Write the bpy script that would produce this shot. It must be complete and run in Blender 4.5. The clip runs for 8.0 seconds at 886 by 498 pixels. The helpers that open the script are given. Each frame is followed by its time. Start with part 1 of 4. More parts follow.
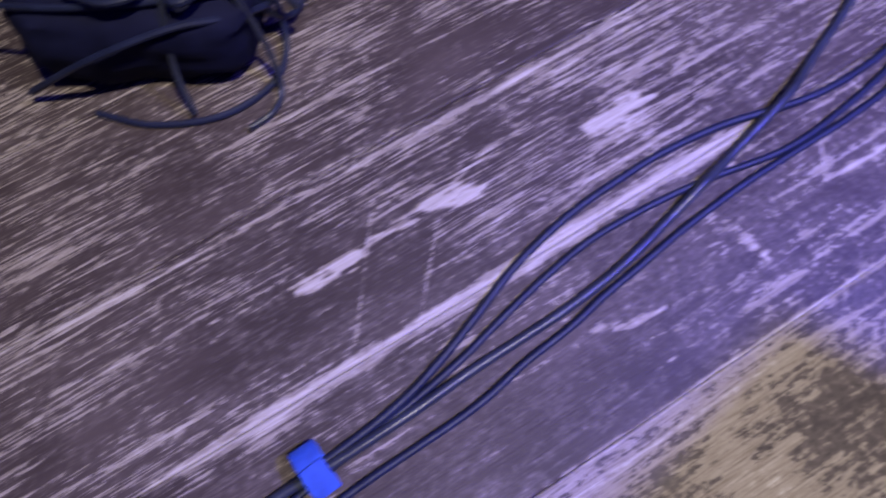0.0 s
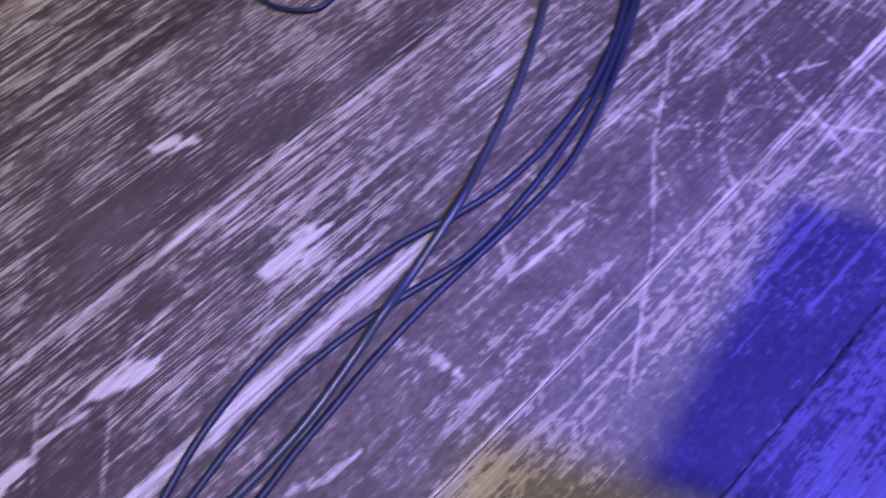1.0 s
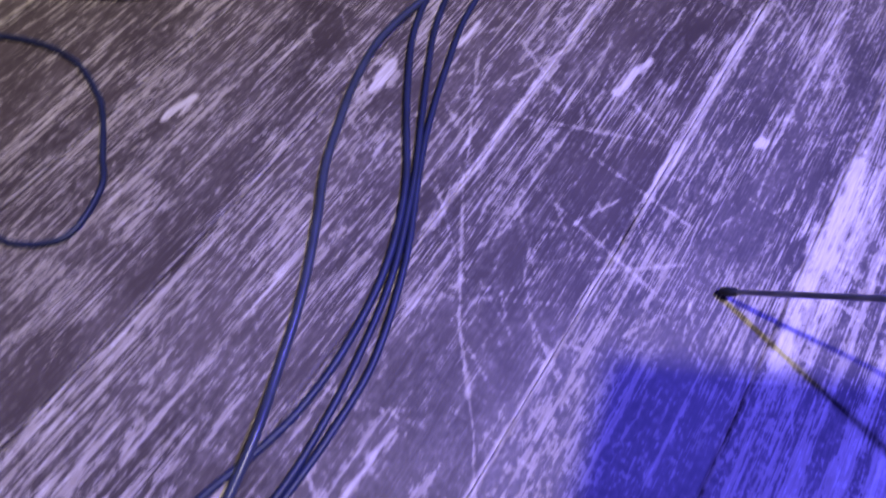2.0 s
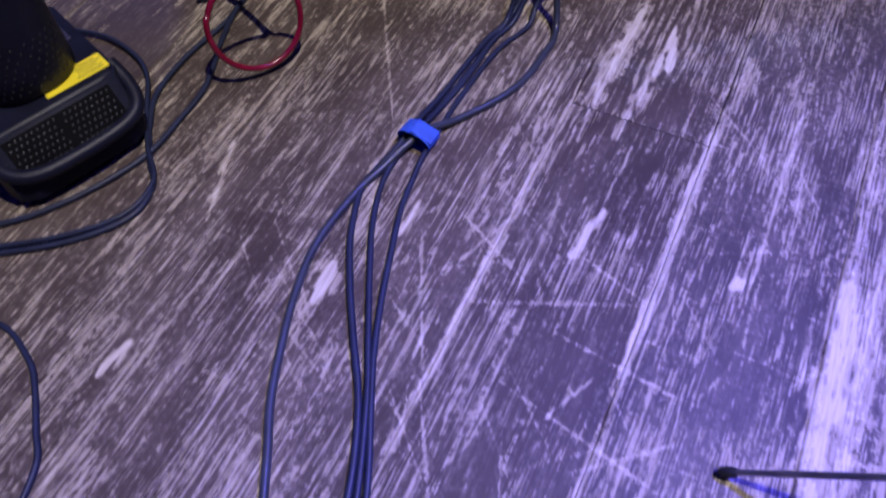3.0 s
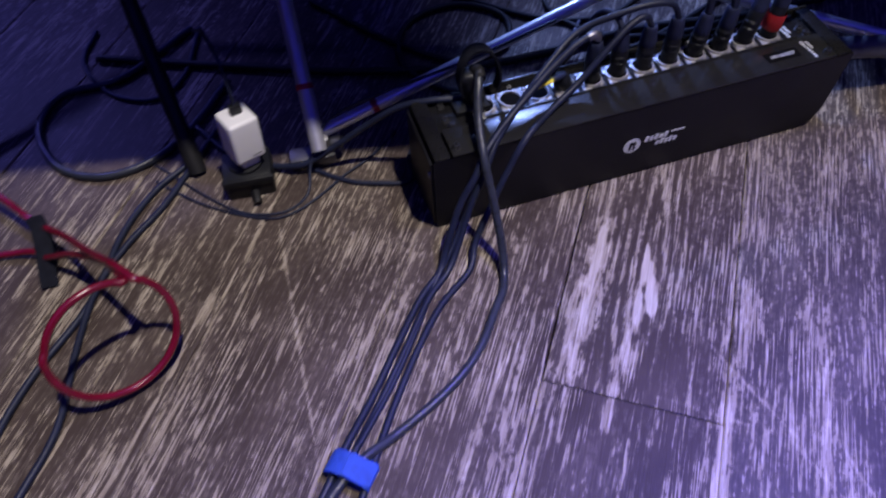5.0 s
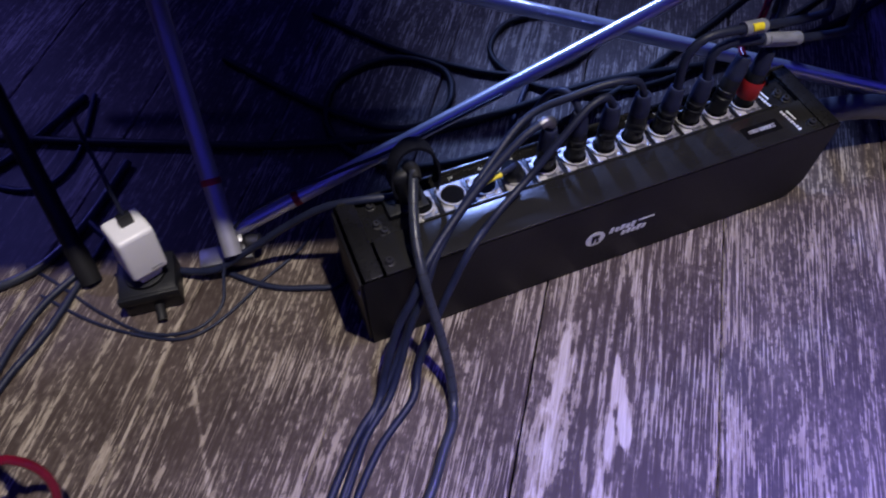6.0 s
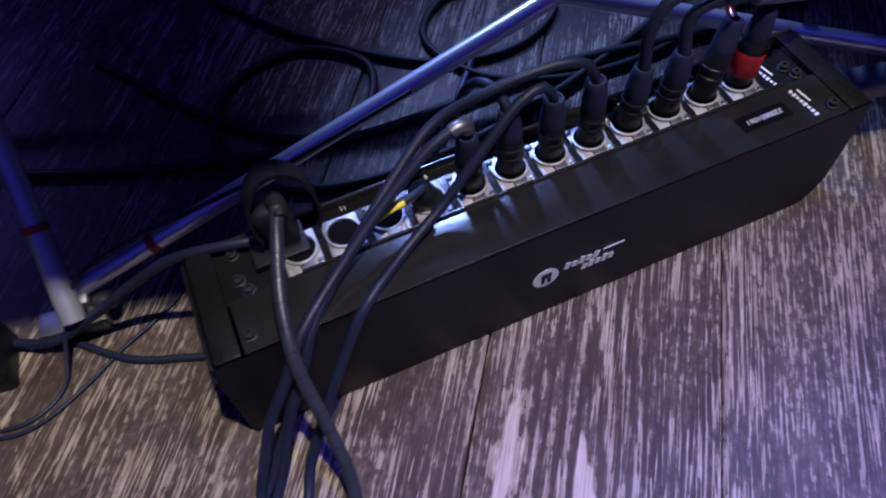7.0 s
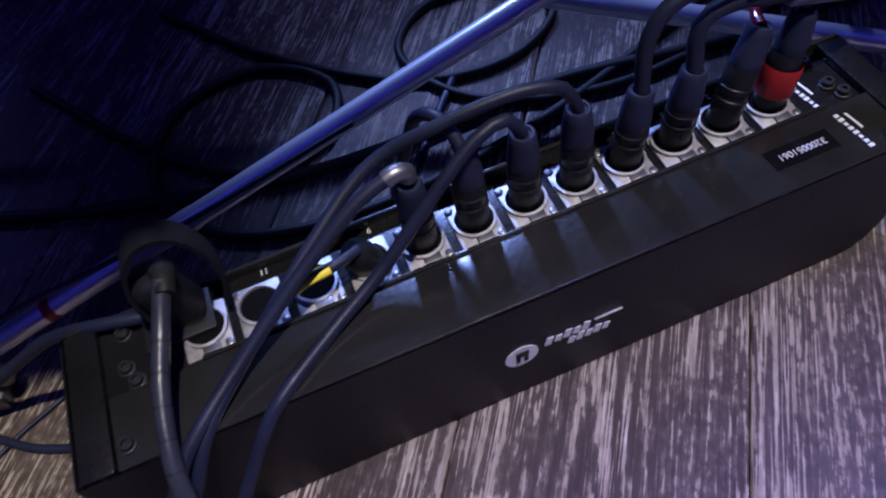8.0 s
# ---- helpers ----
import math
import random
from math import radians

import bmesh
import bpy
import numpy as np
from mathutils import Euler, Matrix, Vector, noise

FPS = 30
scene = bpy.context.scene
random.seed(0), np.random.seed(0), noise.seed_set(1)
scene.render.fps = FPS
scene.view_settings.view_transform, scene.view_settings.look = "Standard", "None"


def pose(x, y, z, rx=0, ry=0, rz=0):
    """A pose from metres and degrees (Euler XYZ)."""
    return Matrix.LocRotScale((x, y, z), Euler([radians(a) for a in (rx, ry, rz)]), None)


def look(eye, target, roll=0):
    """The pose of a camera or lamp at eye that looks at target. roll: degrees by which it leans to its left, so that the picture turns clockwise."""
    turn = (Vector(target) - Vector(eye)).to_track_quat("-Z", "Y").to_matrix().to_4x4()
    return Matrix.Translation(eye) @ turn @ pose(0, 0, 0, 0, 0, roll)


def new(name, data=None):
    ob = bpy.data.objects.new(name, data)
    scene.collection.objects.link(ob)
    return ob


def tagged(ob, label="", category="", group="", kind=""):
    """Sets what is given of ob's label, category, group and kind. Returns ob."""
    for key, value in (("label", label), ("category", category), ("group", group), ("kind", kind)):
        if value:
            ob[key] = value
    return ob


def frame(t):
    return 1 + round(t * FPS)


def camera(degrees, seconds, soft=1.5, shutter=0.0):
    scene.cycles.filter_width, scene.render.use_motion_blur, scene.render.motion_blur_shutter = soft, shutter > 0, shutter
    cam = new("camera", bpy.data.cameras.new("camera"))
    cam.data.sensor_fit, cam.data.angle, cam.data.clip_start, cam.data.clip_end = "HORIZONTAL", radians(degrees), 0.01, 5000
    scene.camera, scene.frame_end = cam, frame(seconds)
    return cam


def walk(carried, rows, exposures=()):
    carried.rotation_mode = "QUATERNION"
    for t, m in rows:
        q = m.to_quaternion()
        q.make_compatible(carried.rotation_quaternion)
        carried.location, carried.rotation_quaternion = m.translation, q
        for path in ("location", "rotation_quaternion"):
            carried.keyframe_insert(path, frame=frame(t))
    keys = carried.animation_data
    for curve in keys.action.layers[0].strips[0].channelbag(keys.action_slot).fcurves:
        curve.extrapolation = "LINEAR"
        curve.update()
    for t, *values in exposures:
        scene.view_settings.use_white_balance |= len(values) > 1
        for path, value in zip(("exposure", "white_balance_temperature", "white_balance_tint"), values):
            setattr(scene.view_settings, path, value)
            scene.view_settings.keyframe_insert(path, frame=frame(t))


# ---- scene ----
cam = camera(60.8, 8.0, soft=2.0, shutter=0.5)
PATH = [
    (0, (-0.499, -1.204, 0.603), (-0.713, -0.617, -1.296), 3.4),
    (0.5, (-0.41, -1.127, 0.609), (-0.561, -0.471, -1.274), 4.5),
    (1, (-0.331, -1.049, 0.618), (-0.381, -0.323, -1.245), 7.5),
    (1.5, (-0.291, -0.987, 0.616), (-0.167, -0.15, -1.196), 14.1),
    (1.7, (-0.283, -0.948, 0.614), (-0.078, -0.095, -1.183), 16.8),
    (2.8, (-0.182, -0.813, 0.632), (-0.018, 0.26, -1.047), 0.2),
    (3, (-0.173, -0.783, 0.634), (-0.031, 0.306, -1.037), -1.8),
    (3.5, (-0.129, -0.706, 0.637), (-0.096, 0.413, -1.02), -8.4),
    (4, (-0.089, -0.622, 0.634), (-0.116, 0.525, -1.004), -12.9),
    (4.5, (-0.088, -0.558, 0.622), (0.005, 0.636, -0.98), -10.1),
    (5, (-0.101, -0.466, 0.617), (0.215, 0.678, -0.993), -3.3),
    (5.2, (-0.089, -0.422, 0.624), (0.27, 0.667, -1.014), -2.1),
    (6.5, (0.026, -0.28, 0.546), (0.43, 0.795, -1.091), -2.3),
    (7, (0.096, -0.229, 0.478), (0.431, 0.845, -1.176), -7.3),
    (7.5, (0.141, -0.201, 0.441), (0.418, 0.906, -1.202), -10.3),
    (8, (0.17, -0.167, 0.409), (0.414, 0.957, -1.227), -11.9),
]
walk(cam, [(t, look(eye, target, roll)) for t, eye, target, roll in PATH])

# ---- light: a white top light, a blue wash from the right, two blue lamps and an added blue fill behind ----
KEY = Vector((1.16, -1.25, 6.00))
WASH = Vector((1.03, -0.34, 2.60))
BACK = Vector((0.40, 1.25, 1.10))
FAR = Vector((1.15, 0.95, 1.50))
SIDE = Vector((-0.95, 1.75, 1.55))
world = bpy.data.worlds.new("venue_air")
scene.world = world
world.use_nodes = True
world.node_tree.nodes["Background"].inputs[0].default_value = (0.06, 0.06, 0.90, 1)
world.node_tree.nodes["Background"].inputs[1].default_value = 0.36


def spot(name, eye, target, colour, watts, degrees, blend, radius):
    data = bpy.data.lights.new(name, "SPOT")
    data.energy, data.color, data.spot_size, data.spot_blend = watts, colour, radians(degrees), blend
    data.shadow_soft_size = radius
    ob = new(name, data)
    ob.matrix_world = look(eye, target)
    return ob


spot("white_top_light", KEY, (-0.16, -0.75, 0), (1.0, 0.915, 0.85), 1680, 33, 1.0, 0.110)
spot("blue_wash_light", WASH, (0.34, -1.02, 0), (0.090, 0.080, 1.0), 1200, 48, 1.0, 0.055)
spot("blue_back_light", BACK, (0.34, 0.16, 0.14), (0.26, 0.38, 1.0), 150, 20, 0.8, 0.05)
# added fill to brighten the boards behind the stage box, no known lamp
spot("blue_far_fill", FAR, (0.47, 0.33, 0.0), (0.34, 0.42, 1.0), 50, 22, 0.7, 0.04)
spot("blue_side_light", SIDE, (-0.50, 0.52, 0.0), (0.20, 0.20, 1.0), 75, 26, 0.9, 0.05)
scene.view_settings.exposure = 0.0


# ---- materials ----
def node_material(name):
    m = bpy.data.materials.new(name)
    m.use_nodes = True
    return m, m.node_tree.nodes, m.node_tree.links, m.node_tree.nodes["Principled BSDF"]


def plain(name, colour, rough=0.5, metal=0.0, vary=0.25, scale=40.0, bump=0.15, coat=0.0, spec=0.5, spread=0.12):
    """A surface with two scales of tone and roughness variation and a fine relief."""
    m, n, l, b = node_material(name)
    co = n.new("ShaderNodeTexCoord")
    big = n.new("ShaderNodeTexNoise")
    big.inputs["Scale"].default_value = scale
    big.inputs["Detail"].default_value = 5
    fine = n.new("ShaderNodeTexNoise")
    fine.inputs["Scale"].default_value = scale * 14
    fine.inputs["Detail"].default_value = 3
    l.new(co.outputs["Object"], big.inputs["Vector"])
    l.new(co.outputs["Object"], fine.inputs["Vector"])
    ramp = n.new("ShaderNodeValToRGB")
    ramp.color_ramp.elements[0].position, ramp.color_ramp.elements[1].position = 0.3, 0.75
    lo = [c * (1 - vary) for c in colour]
    hi = [min(1, c * (1 + vary)) for c in colour]
    ramp.color_ramp.elements[0].color = (*lo, 1)
    ramp.color_ramp.elements[1].color = (*hi, 1)
    l.new(big.outputs["Fac"], ramp.inputs["Fac"])
    l.new(ramp.outputs["Color"], b.inputs["Base Color"])
    rr = n.new("ShaderNodeMapRange")
    rr.inputs["To Min"].default_value = max(0.03, rough - spread)
    rr.inputs["To Max"].default_value = min(1, rough + spread)
    l.new(fine.outputs["Fac"], rr.inputs["Value"])
    l.new(rr.outputs["Result"], b.inputs["Roughness"])
    bp = n.new("ShaderNodeBump")
    bp.inputs["Strength"].default_value = bump
    bp.inputs["Distance"].default_value = 0.0006
    l.new(fine.outputs["Fac"], bp.inputs["Height"])
    l.new(bp.outputs["Normal"], b.inputs["Normal"])
    b.inputs["Metallic"].default_value = metal
    b.inputs["Coat Weight"].default_value = coat
    b.inputs["Specular IOR Level"].default_value = spec
    return m


def floor_material():
    """Dark brown floor paint worn through to pale wood along the grain. The planks carry how far the paint is gone as 'wear'."""
    m, n, l, b = node_material("worn_painted_floorboard")
    co = n.new("ShaderNodeTexCoord")
    rnd = n.new("ShaderNodeObjectInfo")
    shift = n.new("ShaderNodeVectorMath")
    shift.operation = "ADD"
    kick = n.new("ShaderNodeVectorMath")
    kick.operation = "SCALE"
    kick.inputs[0].default_value = (7.3, 3.1, 1.7)
    l.new(rnd.outputs["Random"], kick.inputs["Scale"])
    l.new(co.outputs["Object"], shift.inputs[0])
    l.new(kick.outputs[0], shift.inputs[1])

    def noise_at(scale, detail, rough=0.6):
        mp = n.new("ShaderNodeMapping")
        mp.inputs["Scale"].default_value = scale
        l.new(shift.outputs[0], mp.inputs["Vector"])
        t = n.new("ShaderNodeTexNoise")
        t.inputs["Scale"].default_value = 1
        t.inputs["Detail"].default_value = detail
        t.inputs["Roughness"].default_value = rough
        l.new(mp.outputs[0], t.inputs["Vector"])
        return t.outputs["Fac"]

    def maths(op, a, c, d=None):
        k = n.new("ShaderNodeMath")
        k.operation = op
        for i, v in enumerate((a, c, d)):
            if v is None:
                continue
            if isinstance(v, (int, float)):
                k.inputs[i].default_value = v
            else:
                l.new(v, k.inputs[i])
        return k.outputs[0]

    def ramp_of(value, stops):
        r = n.new("ShaderNodeValToRGB")
        r.color_ramp.elements[0].position, r.color_ramp.elements[0].color = stops[0][0], (*stops[0][1], 1)
        r.color_ramp.elements[1].position, r.color_ramp.elements[1].color = stops[-1][0], (*stops[-1][1], 1)
        for p, c in stops[1:-1]:
            e = r.color_ramp.elements.new(p)
            e.color = (*c, 1)
        l.new(value, r.inputs["Fac"])
        return r.outputs["Color"]

    streak = noise_at((9, 300, 1), 1.5, 0.45)       # long lines of the grain, a few millimetres apart
    short = noise_at((42, 370, 1), 2, 0.5)   # short worn streaks
    hair = noise_at((30, 560, 1), 2)         # the finest fibres
    blot = noise_at((46, 215, 1), 6, 0.78)   # ragged flakes
    patch = noise_at((9, 26, 1), 3, 0.55)    # where the grain stands bare
    grime = noise_at((6, 11, 1), 5)          # dirt
    speck = noise_at((150, 190, 1), 3)       # small chips
    chip = noise_at((70, 85, 1), 4, 0.6)     # larger chips
    scuff = noise_at((16, 34, 1), 5, 0.7)    # paint rubbed thin
    at = n.new("ShaderNodeAttribute")
    at.attribute_name = "wear"
    grain = n.new("ShaderNodeAttribute")
    grain.attribute_name = "grain"
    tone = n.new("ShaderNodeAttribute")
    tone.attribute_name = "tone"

    def stepped(value, lo, hi, top=1.0):
        k = n.new("ShaderNodeMapRange")
        k.interpolation_type = "SMOOTHSTEP"
        k.inputs["From Min"].default_value, k.inputs["From Max"].default_value = lo, hi
        k.inputs["To Max"].default_value = top
        l.new(value, k.inputs["Value"])
        return k.outputs["Result"]

    away = maths("ABSOLUTE", maths("SUBTRACT", streak, 0.5), 0.0)
    line = maths("MAXIMUM", maths("SUBTRACT", 1.0, maths("MULTIPLY", away, 13.0)), -0.25)   # thin raised lines that lose their paint first
    shown = maths("MULTIPLY_ADD", stepped(patch, 0.40, 0.62), 0.95, 0.18)
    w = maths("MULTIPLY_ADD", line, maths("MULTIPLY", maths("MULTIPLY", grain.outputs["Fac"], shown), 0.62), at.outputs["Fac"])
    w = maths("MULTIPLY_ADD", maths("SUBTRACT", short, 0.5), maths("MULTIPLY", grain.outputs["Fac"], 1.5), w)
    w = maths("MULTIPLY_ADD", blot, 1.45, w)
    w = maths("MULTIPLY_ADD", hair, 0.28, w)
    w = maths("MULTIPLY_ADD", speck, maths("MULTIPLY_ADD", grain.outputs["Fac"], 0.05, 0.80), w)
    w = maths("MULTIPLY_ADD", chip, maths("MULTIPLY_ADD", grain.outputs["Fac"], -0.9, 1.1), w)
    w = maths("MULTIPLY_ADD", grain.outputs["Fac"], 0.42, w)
    mask = stepped(w, 2.67, 2.81)
    clean = stepped(w, 3.10, 3.50)
    thin = stepped(maths("MULTIPLY_ADD", scuff, 1.0, w), 2.60, 3.40, 0.70)
    paint = ramp_of(grime, [(0.30, (0.034, 0.024, 0.021)), (0.52, (0.056, 0.041, 0.035)), (0.72, (0.090, 0.068, 0.058))])
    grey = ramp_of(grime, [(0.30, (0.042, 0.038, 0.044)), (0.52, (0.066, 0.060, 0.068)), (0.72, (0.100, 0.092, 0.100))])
    rubbed = ramp_of(speck, [(0.3, (0.080, 0.063, 0.054)), (0.7, (0.20, 0.165, 0.142))])
    fibre = ramp_of(hair, [(0.28, (0.17, 0.138, 0.104)), (0.5, (0.285, 0.242, 0.190)), (0.72, (0.38, 0.332, 0.272))])
    bare = ramp_of(hair, [(0.28, (0.34, 0.295, 0.240)), (0.5, (0.45, 0.400, 0.335)), (0.72, (0.54, 0.485, 0.415))])

    def blended(factor, a, c):
        k = n.new("ShaderNodeMix")
        k.data_type = "RGBA"
        l.new(factor, k.inputs["Factor"])
        l.new(a, k.inputs["A"])
        l.new(c, k.inputs["B"])
        return k.outputs["Result"]

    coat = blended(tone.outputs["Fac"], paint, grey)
    wood = blended(clean, fibre, bare)
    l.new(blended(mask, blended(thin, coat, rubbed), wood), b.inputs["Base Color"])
    rough = n.new("ShaderNodeMapRange")
    rough.inputs["To Min"].default_value, rough.inputs["To Max"].default_value = 0.50, 0.75
    l.new(mask, rough.inputs["Value"])
    l.new(rough.outputs["Result"], b.inputs["Roughness"])
    b.inputs["Specular IOR Level"].default_value = 0.16
    h = maths("MULTIPLY_ADD", mask, -0.6, hair)
    bp = n.new("ShaderNodeBump")
    bp.inputs["Strength"].default_value = 0.5
    bp.inputs["Distance"].default_value = 0.0008
    l.new(h, bp.inputs["Height"])
    l.new(bp.outputs["Normal"], b.inputs["Normal"])
    return m


FLOOR = floor_material()
GAP = plain("dirt_in_joints", (0.012, 0.010, 0.009), 0.9, scale=60)
WALL = plain("black_painted_wall", (0.02, 0.02, 0.022), 0.8, scale=4)
BOX_BLACK = plain("black_powder_coat", (0.007, 0.007, 0.010), 0.45, scale=30, bump=0.35, spec=0.25)
BOX_TOP = plain("glossy_black_sheet", (0.016, 0.016, 0.016), 0.22, scale=25, bump=0.10, spec=0.4)
PANEL = plain("satin_black_panel", (0.008, 0.008, 0.009), 0.30, scale=30, bump=0.2, spec=0.35)
NICKEL = plain("nickel_plate", (0.46, 0.45, 0.44), 0.45, 0.70, scale=160, vary=0.3)
STEEL = plain("dull_steel", (0.24, 0.24, 0.26), 0.40, 0.9, scale=60)
CHROME = plain("satin_aluminium_tube", (0.84, 0.86, 0.90), 0.30, 0.65, scale=50, vary=0.04, bump=0.0, spread=0.02)
SLEEVE = plain("dull_grey_tube", (0.46, 0.46, 0.52), 0.36, 0.5, scale=50, vary=0.08, bump=0.0, spread=0.03)
RUBBER = plain("black_rubber", (0.012, 0.012, 0.014), 0.55, scale=60, spec=0.3)
BOOT = plain("navy_grey_rubber_boot", (0.018, 0.023, 0.055), 0.55, scale=60, spec=0.3)
JACKET = plain("black_cable_jacket", (0.013, 0.017, 0.040), 0.46, scale=50, bump=0.25, spec=0.3)
MULTI_JACKET = plain("grey_multicore_jacket", (0.10, 0.105, 0.115), 0.42, scale=50, bump=0.25)
GREY_JACKET = plain("grey_cable_jacket", (0.029, 0.034, 0.050), 0.33, scale=50, bump=0.25, spec=0.4)
RED_JACKET = plain("translucent_red_jacket", (0.15, 0.005, 0.022), 0.22, scale=50, coat=0.5)
BLUE_VELCRO = plain("blue_hook_strap", (0.022, 0.080, 0.46), 0.7, scale=120, bump=0.8)
BLACK_VELCRO = plain("black_hook_strap", (0.010, 0.011, 0.018), 0.85, scale=120, bump=0.8, spec=0.1)
PLASTIC = plain("black_moulded_plastic", (0.009, 0.010, 0.013), 0.42, scale=60, bump=0.3, spec=0.35)
DARK_STEEL = plain("blackened_steel", (0.06, 0.06, 0.065), 0.40, 0.8, scale=60)
LAMP_BODY = plain("navy_black_housing", (0.006, 0.007, 0.018), 0.45, scale=45, bump=0.3, spec=0.25)
WHITE_PLASTIC = plain("white_plastic", (0.80, 0.80, 0.82), 0.35, scale=30, vary=0.04)
YELLOW = plain("yellow_sticker", (0.80, 0.66, 0.03), 0.45, vary=0.10)
PRINT_DARK = plain("dark_print", (0.10, 0.09, 0.03), 0.6)
WHITE_PRINT = plain("white_print", (0.72, 0.74, 0.78), 0.5, vary=0.08)
RED_TAPE = plain("red_tape", (0.42, 0.020, 0.022), 0.45, scale=80)
WHITE_TAPE = plain("white_tape", (0.20, 0.21, 0.25), 0.4, scale=80)
CLOTH = plain("black_cloth", (0.009, 0.009, 0.013), 0.95, scale=90, bump=0.9, spec=0.1)
HOLE = plain("dark_mesh_hole", (0.004, 0.004, 0.005), 0.8, spec=0.05)
DOT = plain("grille_wire", (0.03, 0.03, 0.036), 0.35, 0.4)


# ---- mesh helpers ----
def link_mesh(name, bm, material, parent=None, label="", smooth=True):
    me = bpy.data.meshes.new(name)
    bm.normal_update()
    bm.to_mesh(me)
    bm.free()
    me.materials.append(material)
    if smooth:
        for p in me.polygons:
            p.use_smooth = True
        me.set_sharp_from_angle(angle=radians(38))
    ob = new(name, me)
    if parent:
        ob.parent = parent
    if label:
        tagged(ob, label)
    return ob


def part(name, bm, material, parent, label=""):
    return link_mesh(name, bm, material, parent, label)


def thing(name, label, category, group="", m=None, kind=""):
    ob = new(name)
    ob.empty_display_size = 0.02
    if m is not None:
        ob.matrix_world = m
    return tagged(ob, label, category, group, kind)


def add_box(bm, size, at=(0, 0, 0), bevel=0.002, segments=2, turn=None):
    b2 = bmesh.new()
    bmesh.ops.create_cube(b2, size=1)
    bmesh.ops.scale(b2, vec=size, verts=b2.verts)
    if bevel:
        bmesh.ops.bevel(b2, geom=b2.edges[:], offset=bevel, segments=segments, affect="EDGES", profile=0.6)
    m = Matrix.Translation(at) @ (turn or Matrix())
    bmesh.ops.transform(b2, matrix=m, verts=b2.verts)
    me = bpy.data.meshes.new("tmp")
    b2.to_mesh(me)
    b2.free()
    bm.from_mesh(me)
    bpy.data.meshes.remove(me)
    return bm


def box(size, at=(0, 0, 0), bevel=0.002, segments=2, turn=None):
    return add_box(bmesh.new(), size, at, bevel, segments, turn)


def add_lathe(bm, profile, m=None, sides=24, close=True):
    """A turned solid from (radius, height) pairs, along z, moved by m."""
    m = m or Matrix()
    rings = []
    for r, z in profile:
        rings.append([bm.verts.new(m @ Vector((r * math.cos(a), r * math.sin(a), z)))
                      for a in (2 * math.pi * k / sides for k in range(sides))])
    for a, b in zip(rings, rings[1:]):
        for k in range(sides):
            bm.faces.new((a[k], a[(k + 1) % sides], b[(k + 1) % sides], b[k]))
    if close:
        bm.faces.new(rings[0][::-1])
        bm.faces.new(rings[-1])
    return bm


def lathe(profile, m=None, sides=24, close=True):
    return add_lathe(bmesh.new(), profile, m, sides, close)


def along(a, b):
    """A pose at a whose z axis points to b."""
    a, b = Vector(a), Vector(b)
    return Matrix.Translation(a) @ (b - a).to_track_quat("Z", "Y").to_matrix().to_4x4()


def smooth_path(points, step=0.006):
    """A Catmull-Rom line through the points."""
    p = [Vector(q) if len(q) == 3 else Vector((q[0], q[1], 0.0)) for q in points]
    p = [p[0] * 2 - p[1]] + p + [p[-1] * 2 - p[-2]]
    out = []
    for i in range(1, len(p) - 2):
        a, b, c, d = p[i - 1:i + 3]
        n = max(2, int((c - b).length / step))
        for k in range(n):
            t = k / n
            out.append(0.5 * (2 * b + (c - a) * t + (2 * a - 5 * b + 4 * c - d) * t * t + (3 * b - a - 3 * c + d) * t ** 3))
    out.append(p[-2])
    return out


def add_tube(bm, line, radius, sides=10, closed=False, flat=1.0):
    """A round tube along the line; flat squashes it along its second axis."""
    up, rings = Vector((0.13, 0.21, 0.97)), []
    n = len(line)
    for i, q in enumerate(line):
        if closed:
            d = (line[(i + 1) % n] - line[i - 1]).normalized()
        else:
            d = (line[min(i + 1, n - 1)] - line[max(i - 1, 0)]).normalized()
        side = d.cross(up)
        side = side.normalized() if side.length > 1e-4 else Vector((1, 0, 0))
        up = side.cross(d).normalized()
        r = radius(i / (n - 1)) if callable(radius) else radius
        rings.append([bm.verts.new(q + side * (r * math.cos(a)) + up * (r * flat * math.sin(a)))
                      for a in (2 * math.pi * k / sides for k in range(sides))])
    pairs = list(zip(rings, rings[1:])) + ([(rings[-1], rings[0])] if closed else [])
    for a, b in pairs:
        for k in range(sides):
            bm.faces.new((a[k], a[(k + 1) % sides], b[(k + 1) % sides], b[k]))
    if not closed:
        bm.faces.new(rings[0][::-1])
        bm.faces.new(rings[-1])
    return bm


def tube(points, radius, sides=10, step=0.006, closed=False, flat=1.0):
    return add_tube(bmesh.new(), smooth_path(points, step), radius, sides, closed, flat)


def on_floor(points, r, lift=0.0):
    return [(p[0], p[1], r + lift) if len(p) == 2 else p for p in points]


def writing(name, text, size, m, material, parent, depth=0.0002):
    """Letters as a thin mesh, centred on the pose m."""
    cu = bpy.data.curves.new(name, "FONT")
    cu.body, cu.size, cu.align_x, cu.align_y, cu.extrude = text, size, "CENTER", "CENTER", depth
    ob = bpy.data.objects.new(name, cu)
    scene.collection.objects.link(ob)
    dg = bpy.context.evaluated_depsgraph_get()
    me = bpy.data.meshes.new_from_object(ob.evaluated_get(dg))
    bpy.data.objects.remove(ob)
    me.materials.clear()
    me.materials.append(material)
    o = new(name, me)
    o.parent = parent
    o.matrix_basis = m
    return o


# ---- the floor ----
ANGLE = radians(55.3)       # the boards run this way
WIDTH = 0.159               # of a board
TURN = Matrix.Rotation(ANGLE, 4, "Z")
CU, SU = math.cos(ANGLE), math.sin(ANGLE)


def to_board(x, y):
    """From the plan to (along, across) of the boards."""
    return x * CU + y * SU, x * SU - y * CU


